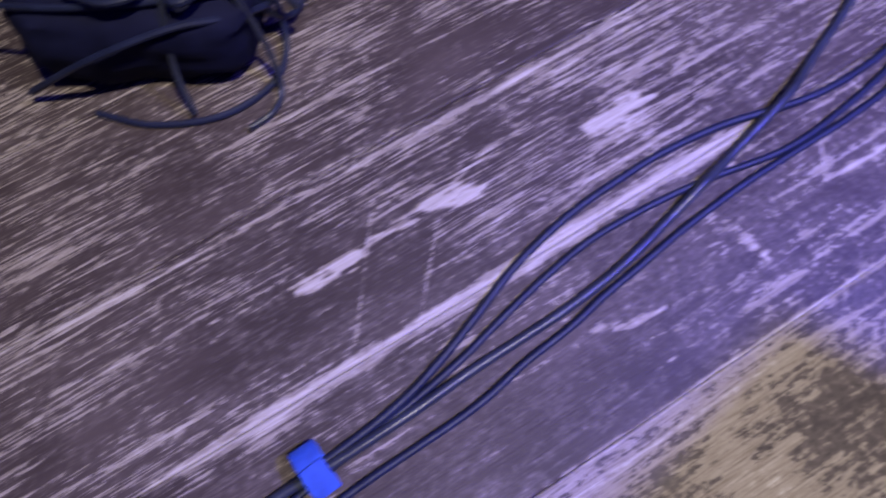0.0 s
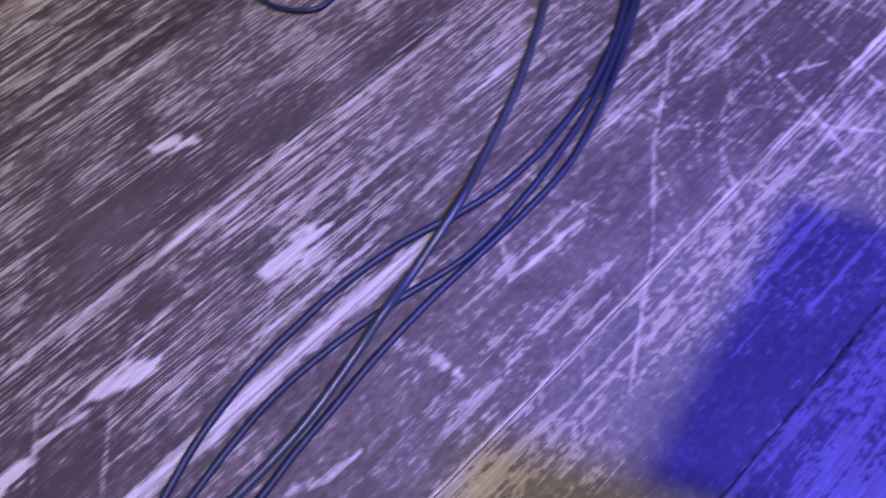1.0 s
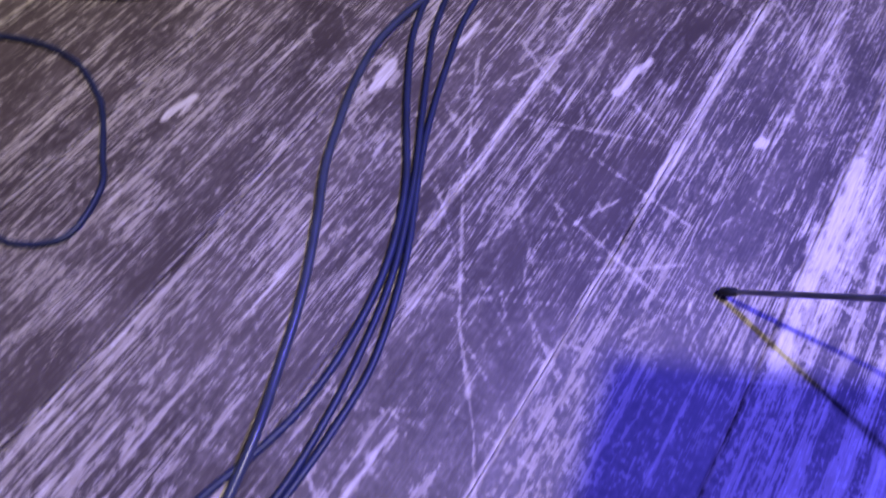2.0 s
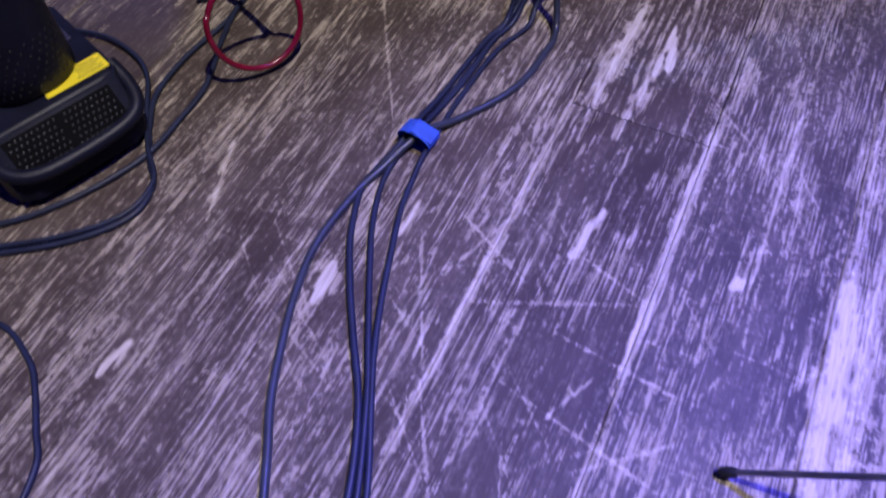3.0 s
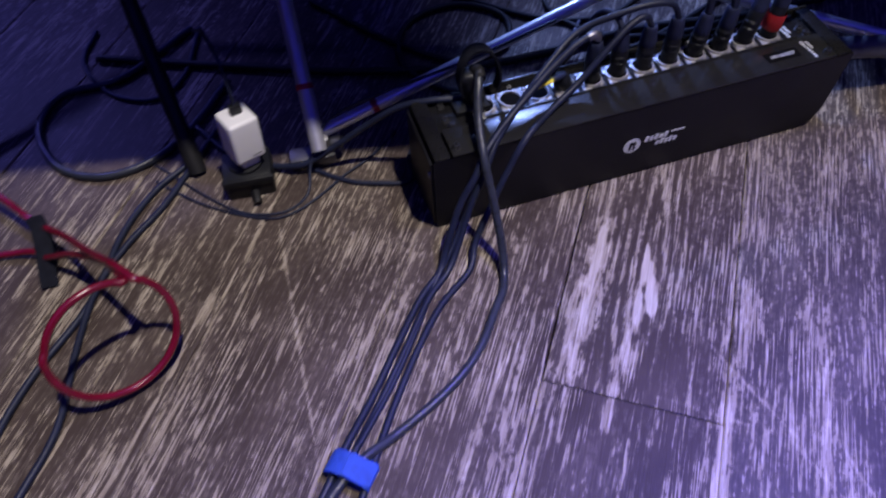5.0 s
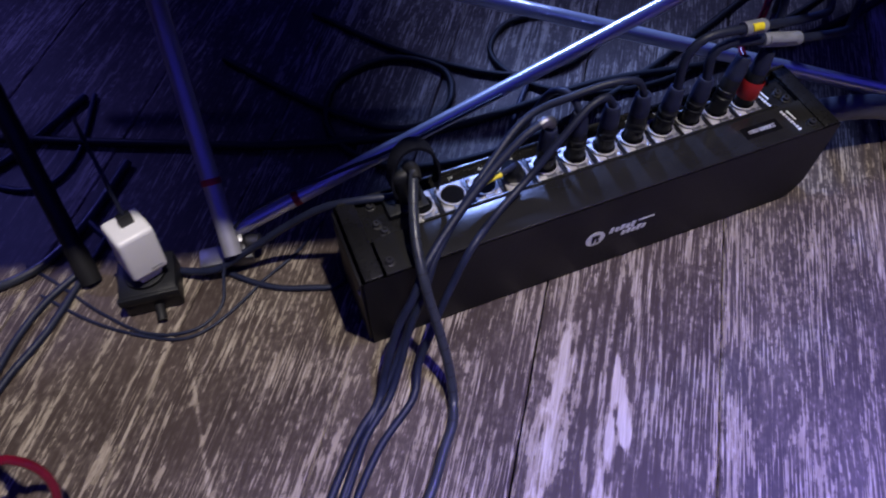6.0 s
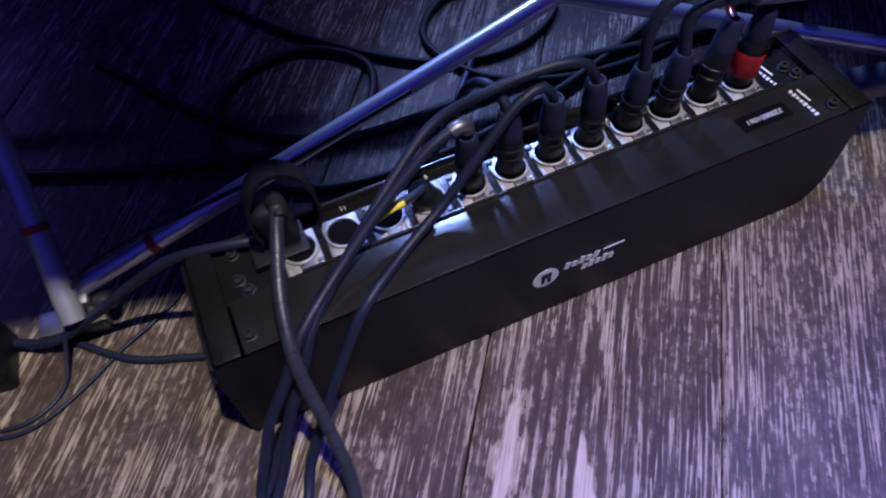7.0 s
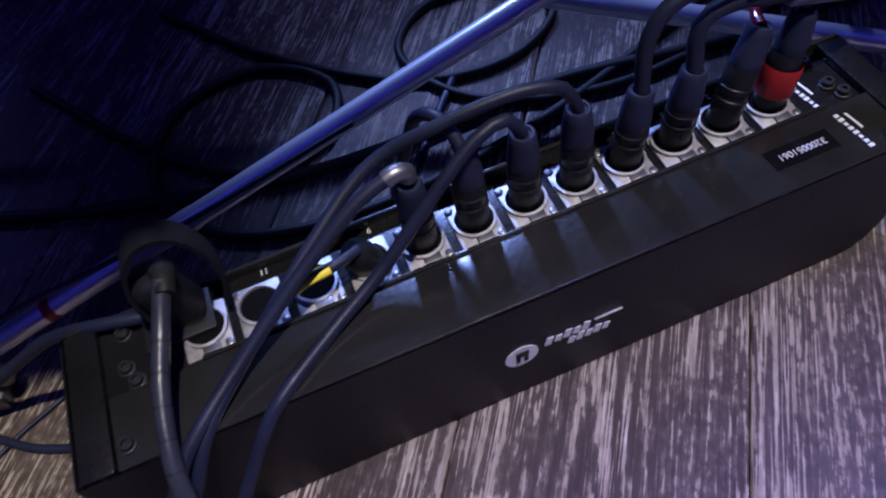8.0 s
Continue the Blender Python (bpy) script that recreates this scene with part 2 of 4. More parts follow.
def value_noise(u, v, lu, lv, seed):
    """Smooth noise from 0 to 1 with features lu long and lv wide."""
    rng = np.random.default_rng(5000 + seed)
    table = rng.random((256, 256))
    a, b = u / lu + 1000, v / lv + 1000
    i, j = np.floor(a).astype(int), np.floor(b).astype(int)
    f, g = a - i, b - j
    f, g = f * f * (3 - 2 * f), g * g * (3 - 2 * g)
    t = lambda p, q: table[p % 256, q % 256]
    return (t(i, j) * (1 - f) + t(i + 1, j) * f) * (1 - g) + (t(i, j + 1) * (1 - f) + t(i + 1, j + 1) * f) * g


# flakes where the paint is gone, and one painted light patch: from (x, y) to (x, y), width
BARE_AND_LIT = [
    (-0.492, -0.863, -0.453, -0.807, 0.020), (-0.595, -0.989, -0.556, -0.953, 0.018),
    (-0.627, -1.034, -0.592, -0.998, 0.010), (-0.662, -1.099, -0.630, -1.050, 0.020),
    (-0.344, -0.899, -0.312, -0.916, 0.010), (-0.285, -0.825, -0.227, -0.752, 0.008),
    (-0.412, -1.025, -0.379, -0.991, 0.008), (-0.588, -0.751, -0.627, -0.767, 0.012),
    (0.007, -0.398, 0.053, -0.351, 0.014), (0.147, -0.459, 0.163, -0.457, 0.014),
    (0.093, -0.254, 0.208, -0.113, 0.022), (0.083, -0.199, 0.193, -0.048, 0.030),
    (-0.254, -0.406, -0.230, -0.369, 0.020), (-0.356, -0.294, -0.327, -0.190, 0.008),
    (0.180, -0.165, 0.215, -0.095, 0.014), (-0.162, -0.346, -0.134, -0.306, 0.010),
    # the 0.090 wide bar lightens the patch that only white light reaches
    (0.110, -0.700, 0.260, -0.480, 0.034), (-0.300, -1.080, -0.120, -1.130, 0.090), (-0.452, -0.454, -0.425, -0.423, 0.012),
]
# long scratches: from (x, y) to (x, y)
SCRATCH = [
    (-0.137, -0.345, -0.145, -0.398), (-0.150, -0.436, -0.157, -0.487), (0.017, -0.403, 0.065, -0.466),
    (-0.097, -0.320, -0.046, -0.422), (-0.132, 0.062, -0.148, -0.186), (-0.101, -0.434, 0.065, -0.466),
    (-0.126, -0.401, -0.045, -0.344), (-0.162, -0.505, -0.173, -0.663), (-0.173, -0.663, -0.165, -0.758),
    (-0.165, -0.758, -0.172, -0.900), (-0.305, -0.770, -0.285, -0.825), (-0.060, -0.560, 0.010, -0.520),
    (-0.090, -0.520, 0.020, -0.640), (-0.560, -0.900, -0.595, -0.989), (-0.600, -1.120, -0.640, -1.000),
    (-0.580, -1.000, -0.560, -1.080), (-0.030, -0.480, 0.060, -0.560), (-0.050, -0.610, 0.050, -0.600),
]


# fine scratches, scattered where people stand
dice = random.Random(4)
FINE = []
for _ in range(260):
    x, y, a, s = dice.uniform(-0.34, 0.30), dice.gauss(-0.52, 0.16), dice.uniform(0, math.pi), dice.uniform(0.02, 0.12)
    FINE.append((x, y, x + s * math.cos(a), y + s * math.sin(a), dice.uniform(0.10, 0.40)))
BOARD_WEAR = {3: 0.35, 2: 0.07, 1: 0.00, 0: 0.04, -1: 0.00, -2: -0.02, -3: -0.04, -4: -0.04}
# pale worn lines along the boards: from u to u, across (in boards), width, depth
STRIPS = [
    (-1.46, -0.86, 1.0, 0.0075, 0.95), (-0.62, -0.16, 1.0, 0.0042, 0.60), (-0.47, -0.06, 2.0, 0.0055, 0.80), (-1.20, -0.47, 2.0, 0.0024, 0.60),
    (-0.55, -0.10, -1.06, 0.0028, 0.55), (-1.50, -0.66, 0.06, 0.0026, 0.60), (-1.08, -0.85, -1.155, 0.0034, 0.70), (-0.30, -0.02, 2.52, 0.0030, 0.55),
    (-0.95, -0.62, 0.50, 0.0030, 0.45), (-1.30, -0.95, -0.40, 0.0024, 0.50), (-0.80, -0.45, -0.55, 0.0026, 0.40), (-0.20, 0.20, 1.16, 0.0030, 0.40),
]


def knot_rings(u, v):
    """Long arched grain round the knot of the replaced board, and the dark knot itself."""
    du, dv = u + 0.005, v - 1.47 * WIDTH
    q = np.hypot(du / np.where(du > 0, 13.0, 6.5), dv + 0.004 * (value_noise(u, v, 0.06, 0.03, 301) - 0.5))
    fade = np.clip((0.040 - q) / 0.014, 0, 1) * (u > -0.1275)
    rings = 0.5 + 0.5 * np.cos(2 * math.pi * q / 0.0088)
    dark = np.exp(-(du / 0.016) ** 2 - (dv / 0.0035) ** 2)
    return fade * (0.26 - 0.75 * rings ** 2.5) - 1.2 * dark


def wear_at(u, v, board):
    """How far the paint is gone, around 0.4; the shader adds the grain."""
    x, y = u * CU + v * SU, u * SU - v * CU
    w = 0.26 + BOARD_WEAR.get(board, 0.0) + 0.16 * value_noise(u, v, 0.11, 0.030, 11 + board)
    w += 0.12 * value_noise(u, v, 0.05, 0.006, 51 + board)
    w += 0.60 * value_noise(u, v, 0.16, 0.0055, 231 + board) ** 7
    if board == 1:
        w += np.where(u > -0.1275, 0.02, -0.03)
        w += knot_rings(u, v)
    # wear raised to paint in the paler end where the blue wash is blocked
    if board == 2:
        w += 0.30 * np.clip((-0.93 - u) / 0.10, 0, 1)
    if board == 3:
        w += 1.00 * (value_noise(u, v, 0.45, 0.012, 271) - 0.45)
    w += 0.24 * value_noise(u, v, 0.30, 0.09, 91 + board)
    w += 0.20 * value_noise(u, v, 0.035, 0.022, 131 + board)
    w -= 0.30 * value_noise(u, v, 0.09, 0.05, 331 + board) ** 3       # patches where the paint still holds
    edge = np.minimum(v - board * WIDTH, (board + 1) * WIDTH - v)
    w += 0.55 * np.exp(-(edge / 0.0030) ** 2) * (0.15 + 0.7 * value_noise(u, v, 0.12, 1.0, 171 + board))
    for u0, u1, across, width, deep in STRIPS:
        ends = np.clip((u - u0) / 0.05, 0, 1) * np.clip((u1 - u) / 0.05, 0, 1)
        ragged = 0.55 + 0.8 * value_noise(u, v, 0.030, 0.02, 401 + int(100 * abs(across)))
        w += deep * ends * np.exp(-(np.abs(v - across * WIDTH) / (width * ragged)) ** 4)
    flaky = 2.9 * (0.7 * value_noise(u, v, 0.022, 0.0036, 7) + 0.3 * value_noise(x, y, 0.010, 0.010, 17)) - 1.05
    for x0, y0, x1, y1, width in BARE_AND_LIT:
        deep = 0.85 if width < 0.0105 else 1.45 if width < 0.021 else 0.80 if width < 0.05 else 0.25
        w += deep * bar(x, y, x0, y0, x1, y1, width * 0.85, flaky)
    for x0, y0, x1, y1 in SCRATCH:
        w += 0.55 * bar(x, y, x0, y0, x1, y1, 0.0034, value_noise(x, y, 0.01, 0.01, 8))
    for x0, y0, x1, y1, deep in FINE:
        near = np.hypot(x - x0, y - y0) < 0.15
        if near.any():
            w[near] += deep * bar(x[near], y[near], x0, y0, x1, y1, 0.0023, value_noise(x[near], y[near], 0.008, 0.008, 9))
    return w


def bar(x, y, x0, y0, x1, y1, width, ragged):
    dx, dy = x1 - x0, y1 - y0
    k = np.clip(((x - x0) * dx + (y - y0) * dy) / (dx * dx + dy * dy), 0, 1)
    d = np.hypot(x - x0 - k * dx, y - y0 - k * dy)
    width = width * (0.45 + 2.2 * k * (1 - k))
    return np.clip(1.25 - d / (width * np.maximum(0.35 + 0.6 * ragged, 0.1)), 0, 1)


def plank(board, u0, u1, du, dv, dark_gap):
    """One board with a slightly rounded, uneven edge, from u0 to u1."""
    gap = 0.0010 if dark_gap else 0.0004
    v0, v1 = board * WIDTH + gap, (board + 1) * WIDTH - gap
    nu, nv = max(2, int((u1 - u0) / du)), max(4, int((v1 - v0) / dv))
    us = np.linspace(u0 + 0.0006, u1 - 0.0006, nu + 1)
    vs = np.linspace(v0, v1, nv + 1)
    uu, vv = np.meshgrid(us, vs, indexing="ij")
    zz = -0.0006 * value_noise(uu, vv, 0.3, 0.05, 200 + board)
    edge = np.minimum(vv - v0, v1 - vv)
    zz -= 0.0012 * np.exp(-(edge / 0.0015) ** 2)
    co = np.stack([uu, -vv, zz], -1).reshape(-1, 3)
    wear = wear_at(uu, vv, board).reshape(-1)
    i, j = np.meshgrid(np.arange(nu), np.arange(nv), indexing="ij")
    a = (i * (nv + 1) + j).reshape(-1)
    faces = np.stack([a + 1, a + nv + 2, a + nv + 1, a], -1)
    rim = [k * (nv + 1) for k in range(nu + 1)], [k * (nv + 1) + nv for k in range(nu + 1)]
    n0 = len(co)
    low = co[np.array(rim[0] + rim[1])].copy()
    low[:, 2] = -0.02
    co = np.concatenate([co, low])
    m = nu + 1
    sides = [(n0 + k + 1, n0 + k, rim[0][k], rim[0][k + 1]) for k in range(nu)]
    sides += [(n0 + m + k, n0 + m + k + 1, rim[1][k + 1], rim[1][k]) for k in range(nu)]
    me = bpy.data.meshes.new("plank")
    me.from_pydata(co.tolist(), [], faces.tolist() + sides)
    at = me.attributes.new("wear", "FLOAT", "POINT")
    at.data.foreach_set("value", np.concatenate([wear, np.full(len(low), 0.1)]).astype(np.float32))
    def ease(q, lo, hi):
        k = np.clip((q - lo) / (hi - lo), 0, 1)
        return k * k * (3 - 2 * k)
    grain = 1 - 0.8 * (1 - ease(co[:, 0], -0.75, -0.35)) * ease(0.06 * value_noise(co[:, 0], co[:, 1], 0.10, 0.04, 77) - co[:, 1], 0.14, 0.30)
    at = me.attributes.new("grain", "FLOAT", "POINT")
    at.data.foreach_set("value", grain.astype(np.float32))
    # greyer paint on boards 2 and 3 makes the blue wash look stronger there
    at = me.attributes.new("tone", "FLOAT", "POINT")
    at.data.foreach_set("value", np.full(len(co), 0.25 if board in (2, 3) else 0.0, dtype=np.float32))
    me.materials.append(FLOOR)
    for p in me.polygons:
        p.use_smooth = True
    ob = new("plank", me)
    ob.parent = floor
    ob.matrix_basis = TURN
    return ob


floor = link_mesh("floor", box((9, 9, 0.05), (0, 0, -0.0455), 0), GAP)
tagged(floor, "worn brown-painted wooden stage floor of long boards", "floor", kind="structure")

# walls of the dark venue, far outside the light
for nm, size, at in (("wall_north", (9, 0.2, 3.2), (0, 4.4, 1.58)), ("wall_south", (9, 0.2, 3.2), (0, -4.4, 1.58)),
                     ("wall_east", (0.2, 8.6, 3.2), (4.4, 0, 1.58)), ("wall_west", (0.2, 8.6, 3.2), (-4.4, 0, 1.58))):
    tagged(link_mesh(nm, box(size, at, 0), WALL), "black painted venue wall", "wall", kind="structure")

# ---- the stage box ----
X0, X1, DEPTH, TOP = 0.023, 0.478, 0.083, 0.100
STRIP = 0.0375         # depth of the front strip of the top
SINK = 0.094           # height of the sunk connector panel
PITCH, FIRST = 0.0290, 0.4120   # connectors, from the multicore's end


def socket_x(n):
    return FIRST - (n - 1) * PITCH


def stage_box():
    b = thing("stage_box", "black steel stage box with twelve microphone sockets on its top", "stage box", m=pose(0, 0, 0))
    mid, length = (X0 + X1) / 2, X1 - X0
    # trough with a rounded lower corner at the multicore's end
    bm = bmesh.new()
    outline = [(X0, 0.002), (X1 - 0.030, 0.002), (X1 - 0.016, 0.008), (X1 - 0.008, 0.022), (X1, TOP - 0.004), (X1 - 0.001, TOP - 0.003), (X0, TOP - 0.003)]
    front = [bm.verts.new((x, 0.0, z)) for x, z in outline]
    back = [bm.verts.new((x, DEPTH, z)) for x, z in outline]
    bm.faces.new(front)
    bm.faces.new(back[::-1])
    for k in range(len(outline)):
        j = (k + 1) % len(outline)
        bm.faces.new((front[j], front[k], back[k], back[j]))
    bmesh.ops.delete(bm, geom=[f for f in bm.faces if f.normal.z > 0.9 or (f.calc_center_median().z > TOP - 0.0035)], context="FACES_ONLY")
    part("body", bm, BOX_BLACK, b)
    part("top_strip", box((length - 0.040, STRIP, 0.0022), (mid, STRIP / 2, TOP - 0.001), 0.0009), BOX_TOP, b, "glossy black front strip of the lid")
    part("lip", box((0.345, 0.0022, 0.0075), (0.262, STRIP + 0.0008, TOP - 0.0022), 0.0007), BOX_TOP, b)
    part("connector_panel", box((length - 0.012, DEPTH - STRIP - 0.003, 0.003), (mid, (DEPTH + STRIP) / 2, SINK - 0.0016), 0.0006), PANEL, b)
    part("back_rim", box((length - 0.008, 0.0024, 0.009), (mid, DEPTH - 0.0014, TOP - 0.0042), 0.0006), BOX_TOP, b)
    for x in (X0 + 0.010, X1 - 0.010):
        part("end_cap", box((0.016, DEPTH - 0.002, 0.005), (x, DEPTH / 2, TOP - 0.0035), 0.0015), PANEL, b)
    part("side_plate", box((0.003, DEPTH - 0.004, TOP - 0.012), (X0 - 0.0012, DEPTH / 2, TOP / 2), 0.001), BOX_BLACK, b)
    part("screw", lathe([(0.0, 0.0018), (0.003, 0.0016), (0.0034, 0.0)], pose(X0 - 0.0025, 0.006, 0.078, 0, -90, 0), 12), STEEL, b)
    # bolts of the lid
    for x, y in ((X0 + 0.030, 0.073), (X0 + 0.029, 0.053), (X0 + 0.033, 0.044), (X0 + 0.026, 0.010),
                 (X1 - 0.026, 0.046), (X1 - 0.029, 0.055), (X1 - 0.030, 0.075), (X1 - 0.028, 0.008)):
        z = TOP if y < STRIP else SINK
        bm = lathe([(0.0045, 0.0), (0.0045, 0.0012), (0.0034, 0.0014), (0.0034, 0.0040), (0.0029, 0.0045), (0.0016, 0.0045), (0.0015, 0.0026), (0.0, 0.0026)], pose(x, y, z), 16)
        part("bolt", bm, DARK_STEEL, b, "socket-head bolt on a washer")
    # sockets
    for n in range(1, 13):
        x = socket_x(n)
        y = STRIP + 0.0190
        bm = bmesh.new()
        add_box(bm, (0.0242, 0.030, 0.0018), (x, y, SINK + 0.0009), 0.0012)
        sk = part("socket", bm, NICKEL, b, "nickel socket flange")
        part("shell", lathe([(0.0118, 0.0), (0.0118, 0.0024), (0.0104, 0.0026), (0.0100, 0.0004)], pose(x, y + 0.001, SINK + 0.0016), 24, False), NICKEL, sk)
        part("insert", lathe([(0.0102, 0.0), (0.0102, 0.0012), (0.009, 0.0014)], pose(x, y + 0.001, SINK + 0.0015), 24), HOLE, sk)
        part("latch", box((0.009, 0.005, 0.0016), (x + 0.001, y - 0.0118, SINK + 0.0026), 0.0006), STEEL, sk)
        for dx, dy in ((-0.0098, 0.0118), (0.0098, -0.0118)):
            part("screw", lathe([(0.0022, 0), (0.0022, 0.0006), (0.0012, 0.0010), (0, 0.0010)], pose(x + dx, y + dy, SINK + 0.0018), 10), STEEL, sk)
        writing("number", str(n), 0.0050, pose(x + 0.006, DEPTH - 0.0052, SINK + 0.0004, 0, 0, 180), WHITE_PRINT, b)
    # ring mark and two lines of a maker's mark, as plain shapes
    y = -0.0007
    mark = part("maker_mark", lathe([(0.0, 0.0), (0.0096, 0.0), (0.0096, 0.0006), (0.0, 0.0006)], pose(0.236, 0.0002, 0.046, 90, 0, 0), 32), WHITE_PRINT, b, "white ring mark with two slanted bars")
    inner = bmesh.new()
    for dx, dz, w, h in ((-0.0022, 0.0, 0.0022, 0.0105), (0.0014, 0.0030, 0.0050, 0.0046), (0.0024, -0.0032, 0.0024, 0.0046)):
        add_box(inner, (w, 0.0003, h), (0.236 + dx, y - 0.0001, 0.046 + dz), 0)
    part("mark_letter", inner, BOX_BLACK, mark)
    for k, (x0, w, z) in enumerate(((0.249, 0.0270, 0.0505), (0.2625, 0.0255, 0.0420))):
        bm = bmesh.new()
        step = w / 5
        for i in range(5):
            h = 0.0058 if (i + k) % 2 else 0.0072
            add_box(bm, (step * 0.74, 0.0004, h), (x0 + step * (i + 0.5), y, z + h / 2 - 0.003), 0, turn=pose(0, 0, 0, 0, 14, 0))
        part("mark_bar", bm, WHITE_PRINT, mark)
    part("mark_bar", box((0.016, 0.0004, 0.0016), (0.2865, y, 0.0535), 0), WHITE_PRINT, mark)
    # number label and two white cable stickers
    lab = part("number_label", box((0.037, 0.013, 0.0004), (0.4045, 0.0190, TOP + 0.0004), 0), HOLE, b, "black label with a white number")
    writing("label_number", "3200051061", 0.0056, pose(0.4045, 0.0190, TOP + 0.0008, 0, 0, 180), WHITE_PRINT, lab)
    for at, turn in (((0.4345, 0.0190, TOP + 0.0005), 96), ((0.4330, 0.0540, SINK + 0.0004), 98)):
        bm = bmesh.new()
        for i in range(8):
            add_box(bm, (0.0022, 0.0030 - 0.0005 * (i % 3), 0.0003), (-0.013 + i * 0.0034, 0.0, 0), 0)
        add_box(bm, (0.012, 0.0014, 0.0003), (0.004, -0.0050, 0), 0)
        st = part("sticker_print", bm, WHITE_PRINT, b, "white print as plain bars")
        st.matrix_basis = pose(*at, 0, 0, turn)
    return b


stage_box()

# ---- connectors and their cables ----
ZS = SINK + 0.0018


def xlr_parts(owner, n, boot=BOOT, tall=0.0, lean=(0.0, 0.0), tape=None):
    """A cable connector standing in socket n; returns the top of its boot."""
    base = Vector((socket_x(n), STRIP + 0.0195, ZS + 0.0005))
    m = along(base, base + Vector((lean[0], lean[1], 1)))
    part("connector_shell", lathe([(0.0078, 0.0), (0.0084, 0.001), (0.0084, 0.013), (0.0088, 0.0135), (0.0088, 0.0165), (0.0083, 0.017),
                                   (0.0083, 0.020), (0.0088, 0.0205), (0.0088, 0.0235), (0.0083, 0.024), (0.0083, 0.028 + tall), (0.0076, 0.0295 + tall)], m, 24), PLASTIC, owner, "black connector shell with grip rings")
    part("boot", lathe([(0.0080, 0.0295 + tall), (0.0083, 0.033 + tall), (0.0081, 0.036 + tall), (0.0070, 0.046 + tall), (0.0066, 0.0500 + tall), (0.0058, 0.0512 + tall), (0.0046, 0.0512 + tall), (0.0040, 0.0500 + tall)], m, 24), boot, owner, "tapered rubber boot")
    part("key", box((0.004, 0.003, 0.012), (0, 0, 0), 0.001, turn=m @ pose(0.0, -0.0084, 0.008)), PLASTIC, owner)
    if tape is not None:
        part("tape", lathe([(0.0099, 0.009), (0.0101, 0.0095), (0.0103, 0.026), (0.0100, 0.027)], m, 24, False), tape, owner, "band of red tape")
    return m @ Vector((0, 0, 0.050 + tall))


def cable(name, label, r, points, material, owner=None, group=""):
    c = owner or thing(name, label, "cable", group)
    part("jacket", tube(points, r, 10), material, c)
    return c


FLOORED = "cables tied in one bundle"
RC = 0.0036
# grey mains lead: from the angled plug over the box's edge, through the tie, to the camera's side
lead = thing("power_lead", "thick grey lead with an angled black plug", "cable", FLOORED)
part("plug_body", box((0.022, 0.022, 0.040), (0.0850, 0.0700, 0.1160), 0.008, 3, turn=pose(0, 0, 0, 0, -8, -6)), PLASTIC, lead, "square black plug body")
flap = bmesh.new()
for k in range(19):
    a = radians(-35 + k * 13.5)
    for s in (-1, 1):
        for rr in (1.0, 1.11):
            flap.verts.new((0.0925 + 0.0195 * rr * math.cos(a), 0.0680 + 0.0065 * s + 0.004 * math.sin(a), 0.1260 + 0.0300 * rr * math.sin(a)))
flap.verts.ensure_lookup_table()
for k in range(18):
    p, q = [flap.verts[4 * k + j] for j in (0, 1, 3, 2)], [flap.verts[4 * k + 4 + j] for j in (0, 1, 3, 2)]
    for j in range(4):
        flap.faces.new((p[j], p[(j + 1) % 4], q[(j + 1) % 4], q[j]))
bmesh.ops.recalc_face_normals(flap, faces=flap.faces)
part("cuff", flap, BLACK_VELCRO, lead, "black hook-and-loop cuff round the plug")
part("plug_collar", box((0.036, 0.026, 0.006), (0.082, 0.066, SINK + 0.0032), 0.002), PLASTIC, lead)
part("cable_grip", tube([(0.089, 0.070, 0.134), (0.0905, 0.062, 0.138), (0.0895, 0.053, 0.137)], lambda k: 0.0064 - 0.0018 * k, 14), RUBBER, lead)
GREY = [(0.090, 0.060, 0.140), (0.083, 0.044, 0.130), (0.073, 0.013, 0.118), (0.068, -0.018, 0.099), (0.070, -0.040, 0.060), (0.071, -0.058, 0.027),
        (0.067, -0.078, 0.006), (0.058, -0.098, 0.0042), (0.044, -0.115, 0.0042), (0.022, -0.143, 0.0042), (-0.002, -0.165, 0.0042), (-0.035, -0.185, 0.0042),
        (-0.079, -0.205, 0.006), (-0.112, -0.220, 0.013), (-0.140, -0.238, 0.011), (-0.170, -0.262, 0.006), (-0.200, -0.288, 0.0042), (-0.244, -0.344, 0.0042),
        (-0.268, -0.399, 0.0042), (-0.283, -0.451, 0.0042), (-0.295, -0.505, 0.0042), (-0.300, -0.560, 0.0042)]
GREY_2 = [(-0.310, -0.636, 0.0042), (-0.327, -0.708, 0.0042), (-0.341, -0.765, 0.0115), (-0.370, -0.840, 0.0042), (-0.384, -0.876, 0.0110), (-0.400, -0.915, 0.0042), (-0.421, -0.966, 0.0042), (-0.439, -1.001, 0.0042),
          (-0.464, -1.042, 0.0042), (-0.504, -1.101, 0.0042), (-0.534, -1.150, 0.008), (-0.572, -1.207, 0.008), (-0.610, -1.260, 0.006), (-0.700, -1.400, 0.0042)]
part("jacket", tube(GREY + GREY_2, 0.0042, 12), GREY_JACKET, lead)
# dark print round the jacket, a short band every centimetre and a half
ticks, run, walked = bmesh.new(), smooth_path(GREY[:8], 0.0012), 0.0
for p, q in zip(run, run[1:]):
    walked += (q - p).length
    if walked > 0.0135:
        add_lathe(ticks, [(0.0042, 0.0), (0.00427, 0.0001), (0.00427, 0.0007), (0.0042, 0.0008)], along(q, q + (q - p)), 12, False)
        walked = 0.0
part("jacket_print", ticks, RUBBER, lead, "dark printed bands")

